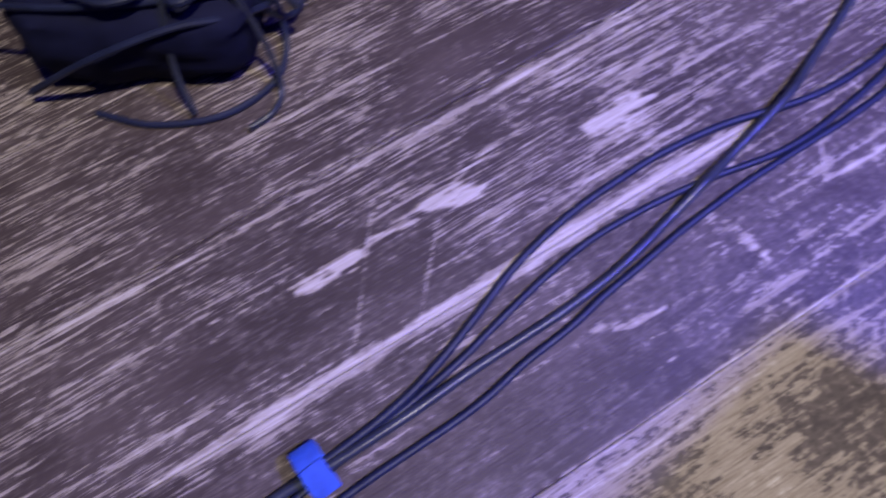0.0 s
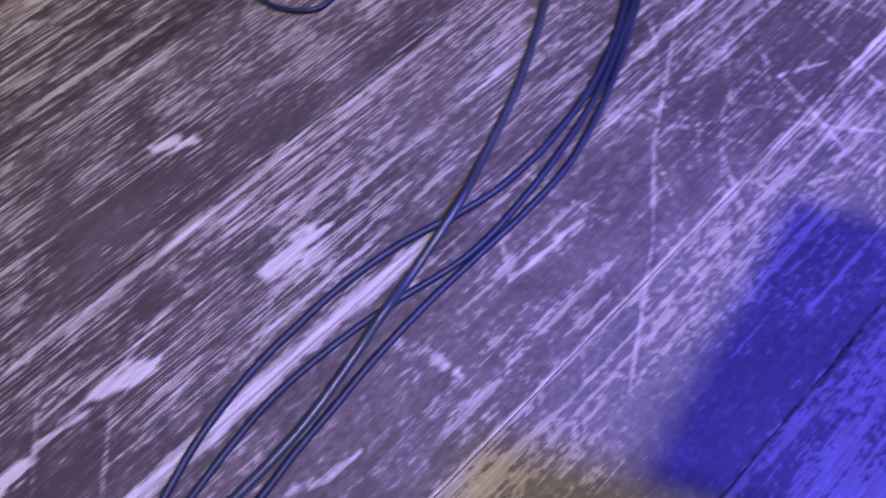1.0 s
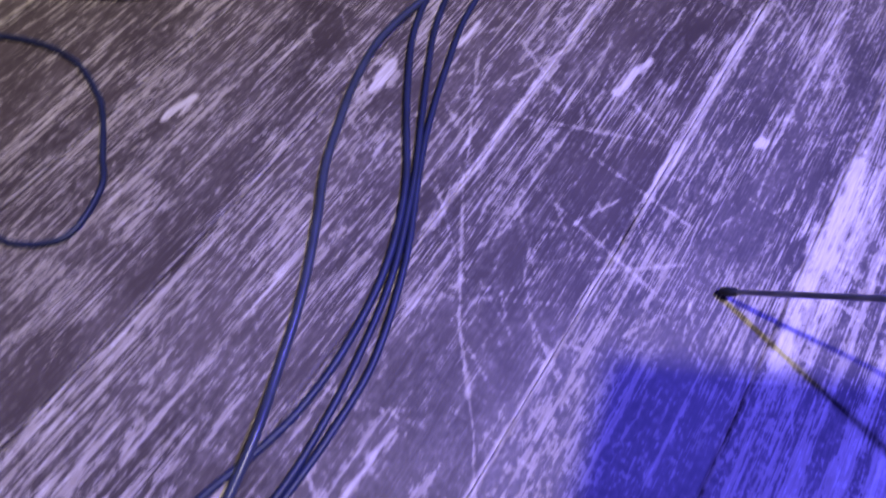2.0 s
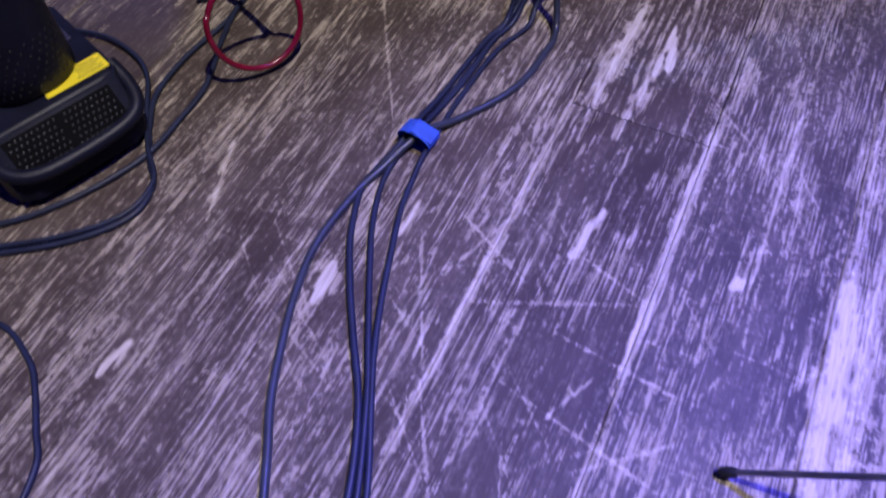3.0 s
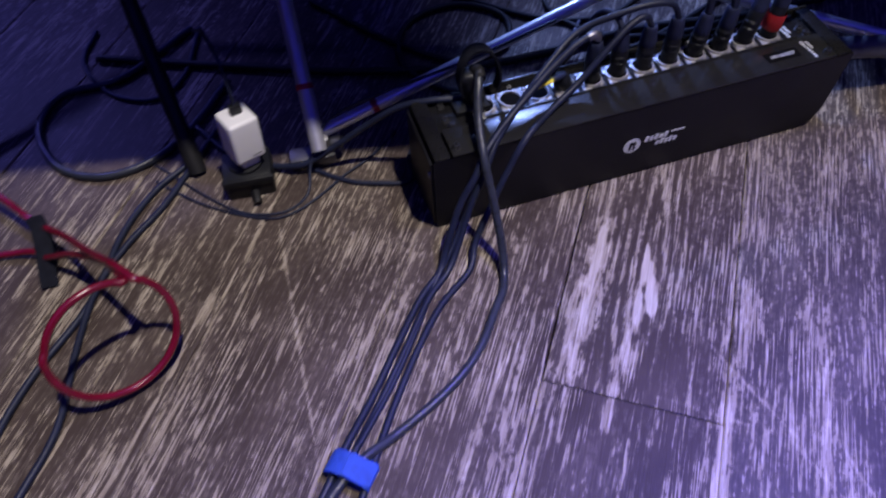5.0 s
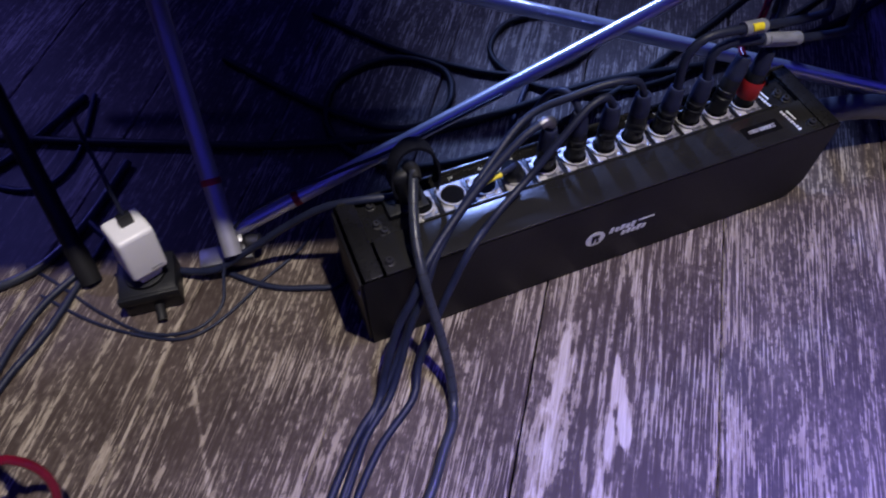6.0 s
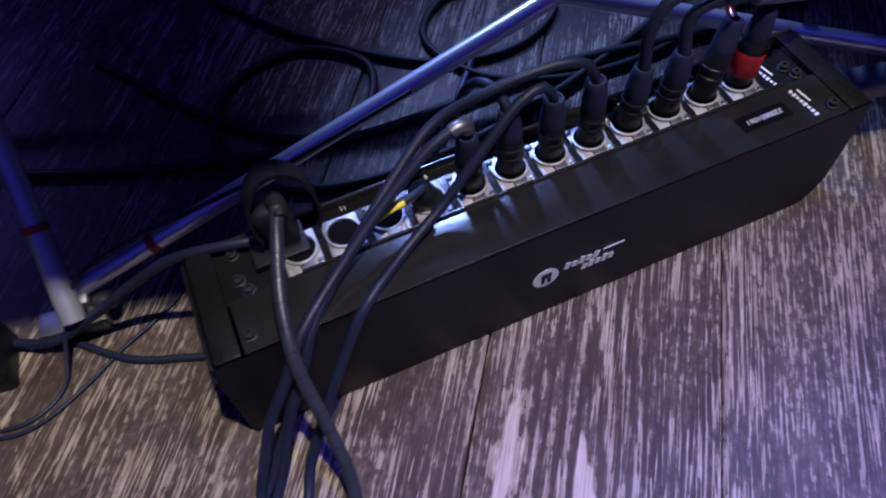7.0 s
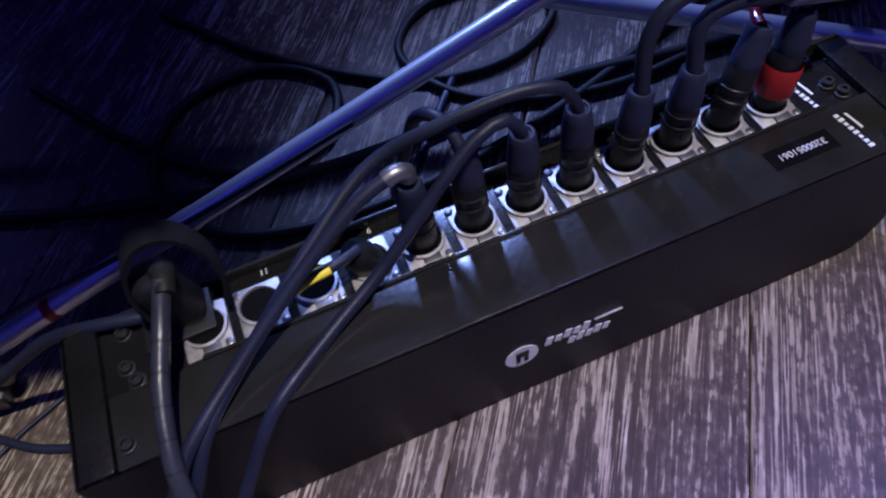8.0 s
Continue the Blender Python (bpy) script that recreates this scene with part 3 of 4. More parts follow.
second = thing("microphone_cable", "black microphone cable with a bare metal bend at its connector", "cable", FLOORED)
xlr_parts(second, 8, tall=-0.004)
part("cable_end", tube([(0.2090, 0.0570, 0.147), (0.2090, 0.0570, 0.1510), (0.2040, 0.0565, 0.1535), (0.199, 0.0560, 0.1520)], 0.0046, 12), STEEL, second, "silver bend on the connector")
part("jacket", tube([(0.200, 0.0562, 0.1525), (0.184, 0.0535, 0.148), (0.150, 0.042, 0.131), (0.110, 0.022, 0.112), (0.076, -0.003, 0.1015), (0.058, -0.018, 0.084), (0.040, -0.026, 0.060), (0.022, -0.040, 0.026), (0.008, -0.056, 0.006),
                     (-0.020, -0.080, RC), (-0.054, -0.120, RC), (-0.089, -0.163, RC), (-0.125, -0.205, 0.008), (-0.150, -0.236, 0.006), (-0.178, -0.263, RC), (-0.194, -0.285, RC), (-0.209, -0.339, RC), (-0.215, -0.398, RC), (-0.217, -0.452, RC),
                     (-0.219, -0.525, RC), (-0.237, -0.608, RC), (-0.271, -0.684, RC), (-0.306, -0.737, RC), (-0.338, -0.771, RC), (-0.384, -0.812, RC), (-0.426, -0.861, RC), (-0.454, -0.903, RC),
                     (-0.474, -0.936, RC), (-0.492, -0.973, RC), (-0.507, -1.013, RC), (-0.519, -1.060, RC), (-0.531, -1.104, RC), (-0.548, -1.150, RC), (-0.582, -1.212, RC), (-0.660, -1.340, RC)], RC), JACKET, second)

third = thing("microphone_cable", "black microphone cable arching over the stage box to its connector", "cable", FLOORED)
top = xlr_parts(third, 5, tall=0.002)
part("jacket", tube([tuple(top), (0.2895, 0.0590, 0.1630), (0.270, 0.062, 0.168), (0.236, 0.066, 0.163), (0.196, 0.072, 0.148), (0.158, 0.054, 0.132), (0.118, 0.028, 0.114), (0.086, 0.002, 0.1015), (0.070, -0.014, 0.084), (0.050, -0.026, 0.052),
                     (0.034, -0.040, 0.022), (0.016, -0.058, 0.005), (-0.012, -0.082, RC), (-0.046, -0.124, RC), (-0.084, -0.170, RC), (-0.120, -0.212, 0.006), (-0.149, -0.244, 0.005), (-0.171, -0.281, RC), (-0.186, -0.331, RC), (-0.195, -0.390, RC), (-0.203, -0.455, RC),
                     (-0.211, -0.520, RC), (-0.230, -0.612, RC), (-0.255, -0.681, RC), (-0.288, -0.751, RC), (-0.326, -0.812, RC), (-0.383, -0.870, RC), (-0.421, -0.914, RC), (-0.456, -0.962, RC),
                     (-0.480, -1.009, RC), (-0.501, -1.059, RC), (-0.516, -1.097, RC), (-0.538, -1.143, RC), (-0.576, -1.216, RC), (-0.640, -1.350, RC)], 0.0033), JACKET, third)

fourth = thing("microphone_cable", "black microphone cable bowed low over the stage box", "cable", FLOORED)
top = xlr_parts(fourth, 6)
part("jacket", tube([tuple(top), (0.260, 0.0575, 0.1590), (0.243, 0.0555, 0.1560), (0.216, 0.047, 0.139), (0.184, 0.038, 0.114), (0.150, 0.022, 0.104), (0.116, -0.001, 0.1005), (0.092, -0.014, 0.074), (0.072, -0.026, 0.046),
                     (0.050, -0.042, 0.016), (0.036, -0.064, 0.004), (-0.004, -0.094, RC), (-0.040, -0.134, RC), (-0.078, -0.184, RC), (-0.106, -0.226, 0.005), (-0.123, -0.252, 0.005), (-0.136, -0.276, RC), (-0.155, -0.317, RC), (-0.174, -0.377, RC), (-0.188, -0.425, RC), (-0.200, -0.476, RC),
                     (-0.207, -0.520, RC), (-0.220, -0.605, RC), (-0.246, -0.694, RC), (-0.280, -0.756, RC), (-0.316, -0.809, RC), (-0.350, -0.859, RC), (-0.385, -0.918, RC), (-0.407, -0.961, RC),
                     (-0.429, -1.003, RC), (-0.445, -1.038, RC), (-0.469, -1.081, RC), (-0.494, -1.132, RC), (-0.556, -1.228, RC), (-0.620, -1.340, RC)], 0.0034), JACKET, fourth)

BOARD = "cables plugged into the stage box"
for n, lean, tall, pts, r, extra in (
    (7, (0.0, 0.06), 0.001, [(0.234, 0.072, 0.158), (0.226, 0.090, 0.148), (0.220, 0.112, 0.100), (0.214, 0.140, 0.040), (0.230, 0.175, 0.0035), (0.300, 0.260, 0.0035)], 0.0034, None),
    (4, (0.10, 0.0), -0.002, [(0.333, 0.061, 0.172), (0.348, 0.061, 0.1885), (0.388, 0.060, 0.186), (0.4135, 0.064, 0.179), (0.480, 0.085, 0.150), (0.590, 0.150, 0.080), (0.700, 0.240, 0.005)], 0.0040, YELLOW),
    (3, (0.10, 0.0), -0.002, [(0.361, 0.062, 0.1660), (0.374, 0.061, 0.1740), (0.403, 0.060, 0.1690), (0.463, 0.062, 0.151), (0.560, 0.100, 0.100), (0.660, 0.170, 0.030), (0.740, 0.230, 0.005)], 0.0042, WHITE_TAPE),
    (2, (0.30, 0.12), 0.006, [(0.404, 0.075, 0.150), (0.416, 0.078, 0.168), (0.424, 0.084, 0.190), (0.450, 0.120, 0.215), (0.520, 0.180, 0.140), (0.620, 0.260, 0.020), (0.700, 0.330, 0.005)], 0.0032, RED_TAPE),
    (1, (0.16, 0.06), 0.006, [(0.428, 0.070, 0.158), (0.434, 0.074, 0.180), (0.446, 0.094, 0.205), (0.500, 0.140, 0.150), (0.580, 0.210, 0.040), (0.680, 0.300, 0.005)], 0.0036, None),
):
    words = {7: "black microphone cable hanging behind the stage box", 4: "black microphone cable with a yellow label", 3: "black microphone cable with a white label",
             2: "thin red-sleeved microphone cable in a black connector", 1: "microphone cable whose connector wears red tape"}[n]
    c = thing("microphone_cable", words, "cable", BOARD)
    top = xlr_parts(c, n, tall=tall, lean=lean, tape=RED_TAPE if n == 1 else None)
    line = smooth_path([tuple(top)] + pts)
    bm = add_tube(bmesh.new(), line, r)
    part("jacket", bm, RED_JACKET if n == 2 else JACKET, c)
    if n in (3, 4):
        near = [q for q in line if (0.376 < q.x < 0.412 if n == 4 else 0.404 < q.x < 0.452) and q.z > 0.14]
        part("cable_label", add_tube(bmesh.new(), near, r + 0.0022, 12), WHITE_TAPE, c, "clear wrap round the label")
        part("label_strip", add_tube(bmesh.new(), [q + Vector((0, -0.0026, 0.0022)) for q in near[1:-1]], r, 10), extra, c)

# a short connector and a tagged jack beside the open socket
tagged_lead = thing("jack_lead", "thin black lead with a yellow tag, tied to the bundle", "cable", BOARD)
part("connector_shell", lathe([(0.0088, 0), (0.0092, 0.001), (0.0092, 0.012), (0.0080, 0.016), (0.0050, 0.020)], along((socket_x(9), STRIP + 0.0195, ZS), (socket_x(9) - 0.02, STRIP + 0.016, ZS + 0.05)), 20), PLASTIC, tagged_lead)
JL = [(0.1765, 0.053, 0.1155), (0.166, 0.0475, 0.1185), (0.141, 0.0425, 0.1185), (0.118, 0.028, 0.115), (0.098, 0.014, 0.108), (0.080, -0.001, 0.100), (0.058, -0.018, 0.066), (0.030, -0.038, 0.022), (0.000, -0.066, 0.004), (-0.034, -0.112, 0.003), (-0.070, -0.158, 0.003), (-0.112, -0.205, 0.008)]
part("jacket", tube(JL, 0.0028), JACKET, tagged_lead)
line = smooth_path(JL)
part("tag", add_tube(bmesh.new(), [q for q in line if 0.141 < q.x < 0.165], 0.0037, 12, flat=0.7), YELLOW, tagged_lead, "yellow paper tag on the lead")


# ---- straps round the cables ----
def cable_tie(at, turn, tail):
    t = thing("cable_tie", "bright blue hook-and-loop strap round the cable bundle", "cable tie", "blue cable ties", pose(*at, 0, 0, turn))
    bm = bmesh.new()
    loop = []
    for k in range(28):
        a = 2 * math.pi * k / 28
        loop.append(Vector((0, 0.0195 * math.cos(a), 0.0115 + 0.0105 * math.sin(a))))
    prev = None
    first = None
    for q in loop:
        out = Vector((0, q.y, (q.z - 0.0115) * 1.8)).normalized() * 0.0016
        ring = [bm.verts.new((s, p.y, p.z)) for s, p in ((-0.0105, q), (0.0105, q), (0.0105, q + out), (-0.0105, q + out))]
        if prev:
            for k in range(4):
                bm.faces.new((prev[k], prev[(k + 1) % 4], ring[(k + 1) % 4], ring[k]))
        else:
            first = ring
        prev = ring
    for k in range(4):
        bm.faces.new((prev[k], prev[(k + 1) % 4], first[(k + 1) % 4], first[k]))
    part("band", bm, BLUE_VELCRO, t)
    part("strap_end", box((0.0200, tail, 0.0022), (0.0006, -0.012 - tail / 2 + 0.016, 0.0215), 0.0008, turn=pose(0, 0, 0, 18, 0, 4)), BLUE_VELCRO, t, "blue strap end with faint pale lettering")
    bm = bmesh.new()
    for k in range(4):
        add_box(bm, (0.0022, 0.0050, 0.0003), (-0.0050 + 0.0032 * k, -0.0145, 0.0205), 0, turn=pose(0, 0, 0, 18, 0, 12))
    part("strap_print", bm, WHITE_PRINT, t)
    return t


cable_tie((-0.1235, -0.2255, 0), 48, 0.026)
cable_tie((-0.5850, -1.2200, 0), 58, 0.026)

# ---- lamp base with its yoke ----
def lamp_base():
    m = pose(-0.413, -0.165, 0, 0, 0, 35)       # its front corner; runs to -x and +y of this frame
    t = thing("moving_head_lamp", "small black moving-head lamp with yellow sticker and carrying handle", "stage lamp", m=m)
    bm = bmesh.new()
    low = [(-0.135, -0.004), (-0.022, -0.004), (-0.004, 0.006), (0.004, 0.024), (0.006, 0.190), (-0.010, 0.210), (-0.142, 0.210), (-0.158, 0.190), (-0.158, 0.024), (-0.152, 0.006)]
    high = [(-0.135, 0.036), (-0.018, 0.036), (-0.002, 0.040), (0.005, 0.050), (0.004, 0.184), (-0.012, 0.202), (-0.140, 0.202), (-0.154, 0.184), (-0.156, 0.050), (-0.150, 0.040)]
    n = len(low)
    a = [bm.verts.new((x, y, 0.007)) for x, y in low]
    b = [bm.verts.new((x, y, 0.030)) for x, y in low]
    c = [bm.verts.new((x, y, 0.073)) for x, y in high]
    for r, s in ((a, b), (b, c)):
        for k in range(n):
            bm.faces.new((r[k], r[(k + 1) % n], s[(k + 1) % n], s[k]))
    bm.faces.new(a[::-1])
    bm.faces.new(c)
    bmesh.ops.bevel(bm, geom=[e for e in bm.edges if abs(e.verts[0].co.z - e.verts[1].co.z) < 0.02], offset=0.0035, segments=3, affect="EDGES")
    part("base", bm, LAMP_BODY, t)
    # vent on the sloping front, with rows of raised wire dots
    slope = Matrix.Translation((-0.076, 0.0165, 0.0525)) @ Matrix.Rotation(math.atan2(0.043, 0.040), 4, "X")
    vent = part("vent", box((0.122, 0.042, 0.002), (0, 0, 0.0004), 0.0008), HOLE, t, "perforated vent")
    vent.matrix_basis = slope
    bm = bmesh.new()
    for i in range(19):
        for j in range(6):
            if i == 9:
                continue
            add_lathe(bm, [(0.0014, 0), (0.0011, 0.0007), (0.0005, 0.0008)], pose(-0.0565 + i * 0.0061 + (j % 2) * 0.003, -0.0165 + j * 0.0066, 0.0013), 6)
    part("grille", bm, DOT, vent)
    part("handle", tube([(0.004, 0.060, 0.066), (0.006, 0.036, 0.056), (0.000, 0.010, 0.047), (-0.022, -0.004, 0.042), (-0.075, -0.008, 0.041), (-0.125, -0.004, 0.042), (-0.148, 0.012, 0.047), (-0.154, 0.040, 0.056), (-0.153, 0.060, 0.066)], 0.0078, 14), LAMP_BODY, t, "rounded carrying handle")
    st = part("sticker", box((0.072, 0.026, 0.0006), (-0.0355, 0.0610, 0.0737), 0), YELLOW, t, "yellow warning sticker")
    bm = bmesh.new()
    for j in range(5):
        add_box(bm, (0.031 - 0.004 * (j % 3), 0.0010, 0.0003), (-0.0195 + 0.002 * (j % 2), 0.0525 + j * 0.0042, 0.0742), 0)
    part("sticker_print", bm, PRINT_DARK, st)
    bm = bmesh.new()
    for k in range(6):
        add_box(bm, (0.0080, 0.0034 - 0.0010 * (k % 2), 0.0003), (-0.012, 0.118 + k * 0.0056, 0.0737), 0)
    part("deck_mark", bm, STEEL, t, "pale mark of plain bars")
    # upright yoke arm with a perforated foot
    bm = bmesh.new()
    rings = []
    for z, s in ((0.0735, 0.94), (0.078, 1.0), (0.100, 1.01), (0.150, 1.0), (0.230, 0.98), (0.320, 0.93), (0.350, 0.70)):
        rings.append([bm.verts.new((-0.070 + 0.053 * s * math.copysign(abs(math.cos(a)) ** 0.8, math.cos(a)), 0.110 + 0.056 * s * math.copysign(abs(math.sin(a)) ** 0.8, math.sin(a)), z)) for a in (2 * math.pi * k / 36 for k in range(36))])
    for r, s in zip(rings, rings[1:]):
        for k in range(36):
            bm.faces.new((r[k], r[(k + 1) % 36], s[(k + 1) % 36], s[k]))
    bm.faces.new(rings[0][::-1])
    bm.faces.new(rings[-1])
    arm = part("yoke_arm", bm, LAMP_BODY, t)
    bm = bmesh.new()
    for i in range(13):
        for j in range(8):
            a = radians(-90 + (i - 6) * 9.5 + (j % 2) * 4.7)
            z = 0.086 + j * 0.0072
            x, y = 0.0535 * math.copysign(abs(math.cos(a)) ** 0.8, math.cos(a)), 0.0565 * math.copysign(abs(math.sin(a)) ** 0.8, math.sin(a))
            add_lathe(bm, [(0.0013, -0.0006), (0.0010, 0.0004), (0.0004, 0.0005)], Matrix.Translation((-0.070 + x, 0.110 + y, z)) @ Vector((x, y, 0)).to_track_quat("Z", "Y").to_matrix().to_4x4(), 6)
    part("arm_grille", bm, DOT, arm)
    for x, y in ((-0.02, 0.02), (-0.135, 0.02), (-0.02, 0.185), (-0.135, 0.185)):
        part("foot", lathe([(0.009, 0.0), (0.010, 0.003), (0.009, 0.009)], pose(x, y, 0), 16), RUBBER, t)
    return t


lamp_base()

# ---- cables on the floor beside the lamp ----
R2 = 0.0034
cable("floor_cable", "black cable curving round the stage lamp", R2, on_floor([(-0.205, 0.182), (-0.252, 0.149), (-0.290, 0.100), (-0.327, 0.022), (-0.381, -0.043), (-0.414, -0.100), (-0.420, -0.150), (-0.417, -0.207), (-0.412, -0.240), (-0.432, -0.278), (-0.490, -0.299), (-0.565, -0.303), (-0.68, -0.300)], R2), JACKET, group="cables beside the lamp")
cable("floor_cable", "black cable passing straight by the stage lamp", R2, on_floor([(-0.176, 0.218), (-0.240, 0.130), (-0.285, 0.085), (-0.318, 0.040), (-0.340, -0.024), (-0.359, -0.101), (-0.389, -0.152), (-0.418, -0.193), (-0.458, -0.224), (-0.513, -0.252), (-0.569, -0.266), (-0.68, -0.270)], R2, 0.0005), JACKET, group="cables beside the lamp")
cable("lamp_cable", "thin black cable leaving the stage lamp", 0.0030, on_floor([(-0.540, 0.040), (-0.523, 0.026), (-0.479, 0.004), (-0.441, -0.038), (-0.426, -0.078), (-0.424, -0.130), (-0.419, -0.190), (-0.411, -0.236), (-0.436, -0.274), (-0.490, -0.292), (-0.570, -0.296), (-0.68, -0.29)], 0.0030, 0.003), JACKET, group="cables beside the lamp")
cable("floor_cable", "thin black cable in an open loop on the boards", 0.0030, on_floor([(-0.70, -0.36), (-0.600, -0.364), (-0.545, -0.388), (-0.515, -0.429), (-0.506, -0.456), (-0.499, -0.500), (-0.495, -0.534), (-0.515, -0.583), (-0.557, -0.592), (-0.590, -0.574), (-0.640, -0.540), (-0.72, -0.52)], 0.0030), JACKET)

# ---- the red cable ----
red = thing("instrument_cable", "translucent red instrument cable coiled once and strapped", "cable")
ring = []
for k in range(44):
    a = radians(42 - 350 * k / 43)
    q = Vector((-0.2871, -0.0684, 0.0637)) + 0.0556 * (math.cos(a) * Vector((0.898, 0.440, 0.0)) + math.sin(a) * Vector((-0.151, 0.309, 0.939)))
    ring.append((q.x, q.y, q.z - (0.007 * k / 43 if k > 30 else 0.0)))
RED = [(-0.590, 0.540, 0.040), (-0.546, 0.440, 0.034), (-0.504, 0.337, 0.030), (-0.443, 0.227, 0.030), (-0.398, 0.166, 0.030), (-0.368, 0.126, 0.026), (-0.332, 0.079, 0.045), (-0.299, 0.024, 0.075), (-0.272, -0.016, 0.096)] + ring + [(-0.283, 0.000, 0.080), (-0.325, 0.053, 0.045), (-0.360, 0.082, 0.018), (-0.380, 0.104, 0.009), (-0.414, 0.113, 0.006), (-0.468, 0.125, 0.006), (-0.530, 0.148, 0.006), (-0.600, 0.205, 0.014), (-0.66, 0.26, 0.03)]
part("jacket", tube(RED, 0.0036, 12, 0.004), RED_JACKET, red)
strap = thing("cable_strap", "black hook-and-loop strap round the red cable", "cable tie")
part("band", tube([(-0.367, 0.128, 0.031), (-0.361, 0.112, 0.034), (-0.360, 0.092, 0.026), (-0.363, 0.074, 0.012), (-0.364, 0.056, 0.003)], 0.0085, 8, flat=0.16), BLACK_VELCRO, strap)
part("under_band", tube([(-0.367, 0.126, 0.028), (-0.369, 0.128, 0.010), (-0.366, 0.112, 0.003), (-0.363, 0.090, 0.003), (-0.363, 0.074, 0.008)], 0.0085, 8, flat=0.16), BLACK_VELCRO, strap)

# ---- a pouch, stand legs and cables behind the lamp ----
pouch = thing("cloth_pouch", "black padded pouch with a strap lying on the boards", "bag", m=pose(-0.525, 0.235, 0, 0, 0, 20))
bm = bmesh.new()
bmesh.ops.create_cube(bm, size=1)
bmesh.ops.subdivide_edges(bm, edges=bm.edges[:], cuts=7, use_grid_fill=True)
for v in bm.verts:
    p = v.co * 2
    q = p.normalized()
    s = (abs(p.x) ** 3.5 + abs(p.y) ** 3.5 + abs(p.z) ** 3.5) ** (-1 / 3.5)
    lump = 1 + 0.06 * noise.noise(p * 1.7)
    v.co = Vector((p.x * s * 0.066 * lump, p.y * s * 0.052 * lump, 0.036 + p.z * s * 0.036 * lump))
part("bag_body", bm, CLOTH, pouch)
part("strap", tube([(0.0, -0.056, 0.01), (0.0, -0.052, 0.050), (0.0, -0.02, 0.0745), (0.0, 0.03, 0.0735), (0.0, 0.052, 0.050), (0.0, 0.056, 0.01)], 0.008, 8, flat=0.18), BLACK_VELCRO, pouch)

leg_a = thing("tripod_stand", "black tripod stand, one round leg resting on the boards", "stand", "black tripod stands")
part("leg_tube", lathe([(0.009, 0.0), (0.009, 0.75)], along((-0.205, 0.172, 0.012), (-0.235, 0.42, 0.32)), 16), PLASTIC, leg_a)
part("rubber_foot", lathe([(0.0100, -0.016), (0.0105, 0.0), (0.0098, 0.024)], along((-0.205, 0.172, 0.014), (-0.235, 0.42, 0.32)), 16), RUBBER, leg_a)
leg_b = thing("tripod_stand", "thin black tripod stand behind the pouch", "stand", "black tripod stands")
part("leg_tube", lathe([(0.007, 0.0), (0.007, 0.75)], along((-0.450, 0.275, 0.012), (-0.455, 0.60, 0.30)), 16), PLASTIC, leg_b)
part("rubber_foot", lathe([(0.010, -0.014), (0.011, 0.0), (0.009, 0.03)], along((-0.450, 0.275, 0.013), (-0.455, 0.60, 0.30)), 16), RUBBER, leg_b)
cable("floor_cable", "blue-grey cable in a wide loop", 0.0046, on_floor([(-0.18, 0.42), (-0.272, 0.352), (-0.345, 0.345), (-0.373, 0.290), (-0.352, 0.222), (-0.306, 0.190), (-0.250, 0.196), (-0.200, 0.235), (-0.15, 0.30)], 0.0046), GREY_JACKET)
cable("floor_cable", "thin black cable looped behind the lamp", 0.0030, on_floor([(-0.30, 0.46), (-0.318, 0.40), (-0.290, 0.330), (-0.240, 0.300), (-0.20, 0.33), (-0.17, 0.42)], 0.0030), JACKET)

# ---- charger in its mains block ----
block = thing("socket_block", "black mains socket block lying on the boards", "power strip", m=pose(-0.149, 0.129, 0, 0, 0, -6))
part("block_body", box((0.052, 0.044, 0.030), (0, 0, 0.0155), 0.004), PLASTIC, block)
part("block_lip", box((0.054, 0.006, 0.010), (0, -0.021, 0.024), 0.002), PLASTIC, block)
part("cord_grip", tube([(0.004, -0.022, 0.008), (0.005, -0.030, 0.007), (0.005, -0.036, 0.005)], 0.0045, 10), RUBBER, block)
part("socket_ring", lathe([(0.019, 0.0), (0.019, 0.004), (0.015, 0.005)], pose(0, 0.002, 0.030), 24), PLASTIC, block)
chg = thing("usb_charger", "white plastic plug-in charger with a black cable on top", "charger", m=pose(-0.146, 0.129, 0.034, -3, 4, 20))
part("charger_body", box((0.033, 0.034, 0.050), (0, 0, 0.036), 0.0045, 3), WHITE_PLASTIC, chg)
part("charger_neck", box((0.021, 0.023, 0.014), (0, 0, 0.006), 0.004, 3), WHITE_PLASTIC, chg)
bm = bmesh.new()
for k in range(5):
    add_box(bm, (0.0016, 0.0003, 0.0012), (0.002 + 0.0022 * k, -0.0172, 0.018), 0)
part("charger_print", bm, STEEL, chg)
part("usb_plug", box((0.012, 0.0065, 0.016), (0.002, 0.002, 0.064), 0.001), PLASTIC, chg)
part("usb_cord", tube([(0.002, 0.002, 0.070), (0.002, 0.004, 0.090), (0.004, 0.020, 0.115), (0.010, 0.060, 0.120), (0.020, 0.120, 0.090)], 0.0018, 8), JACKET, chg)

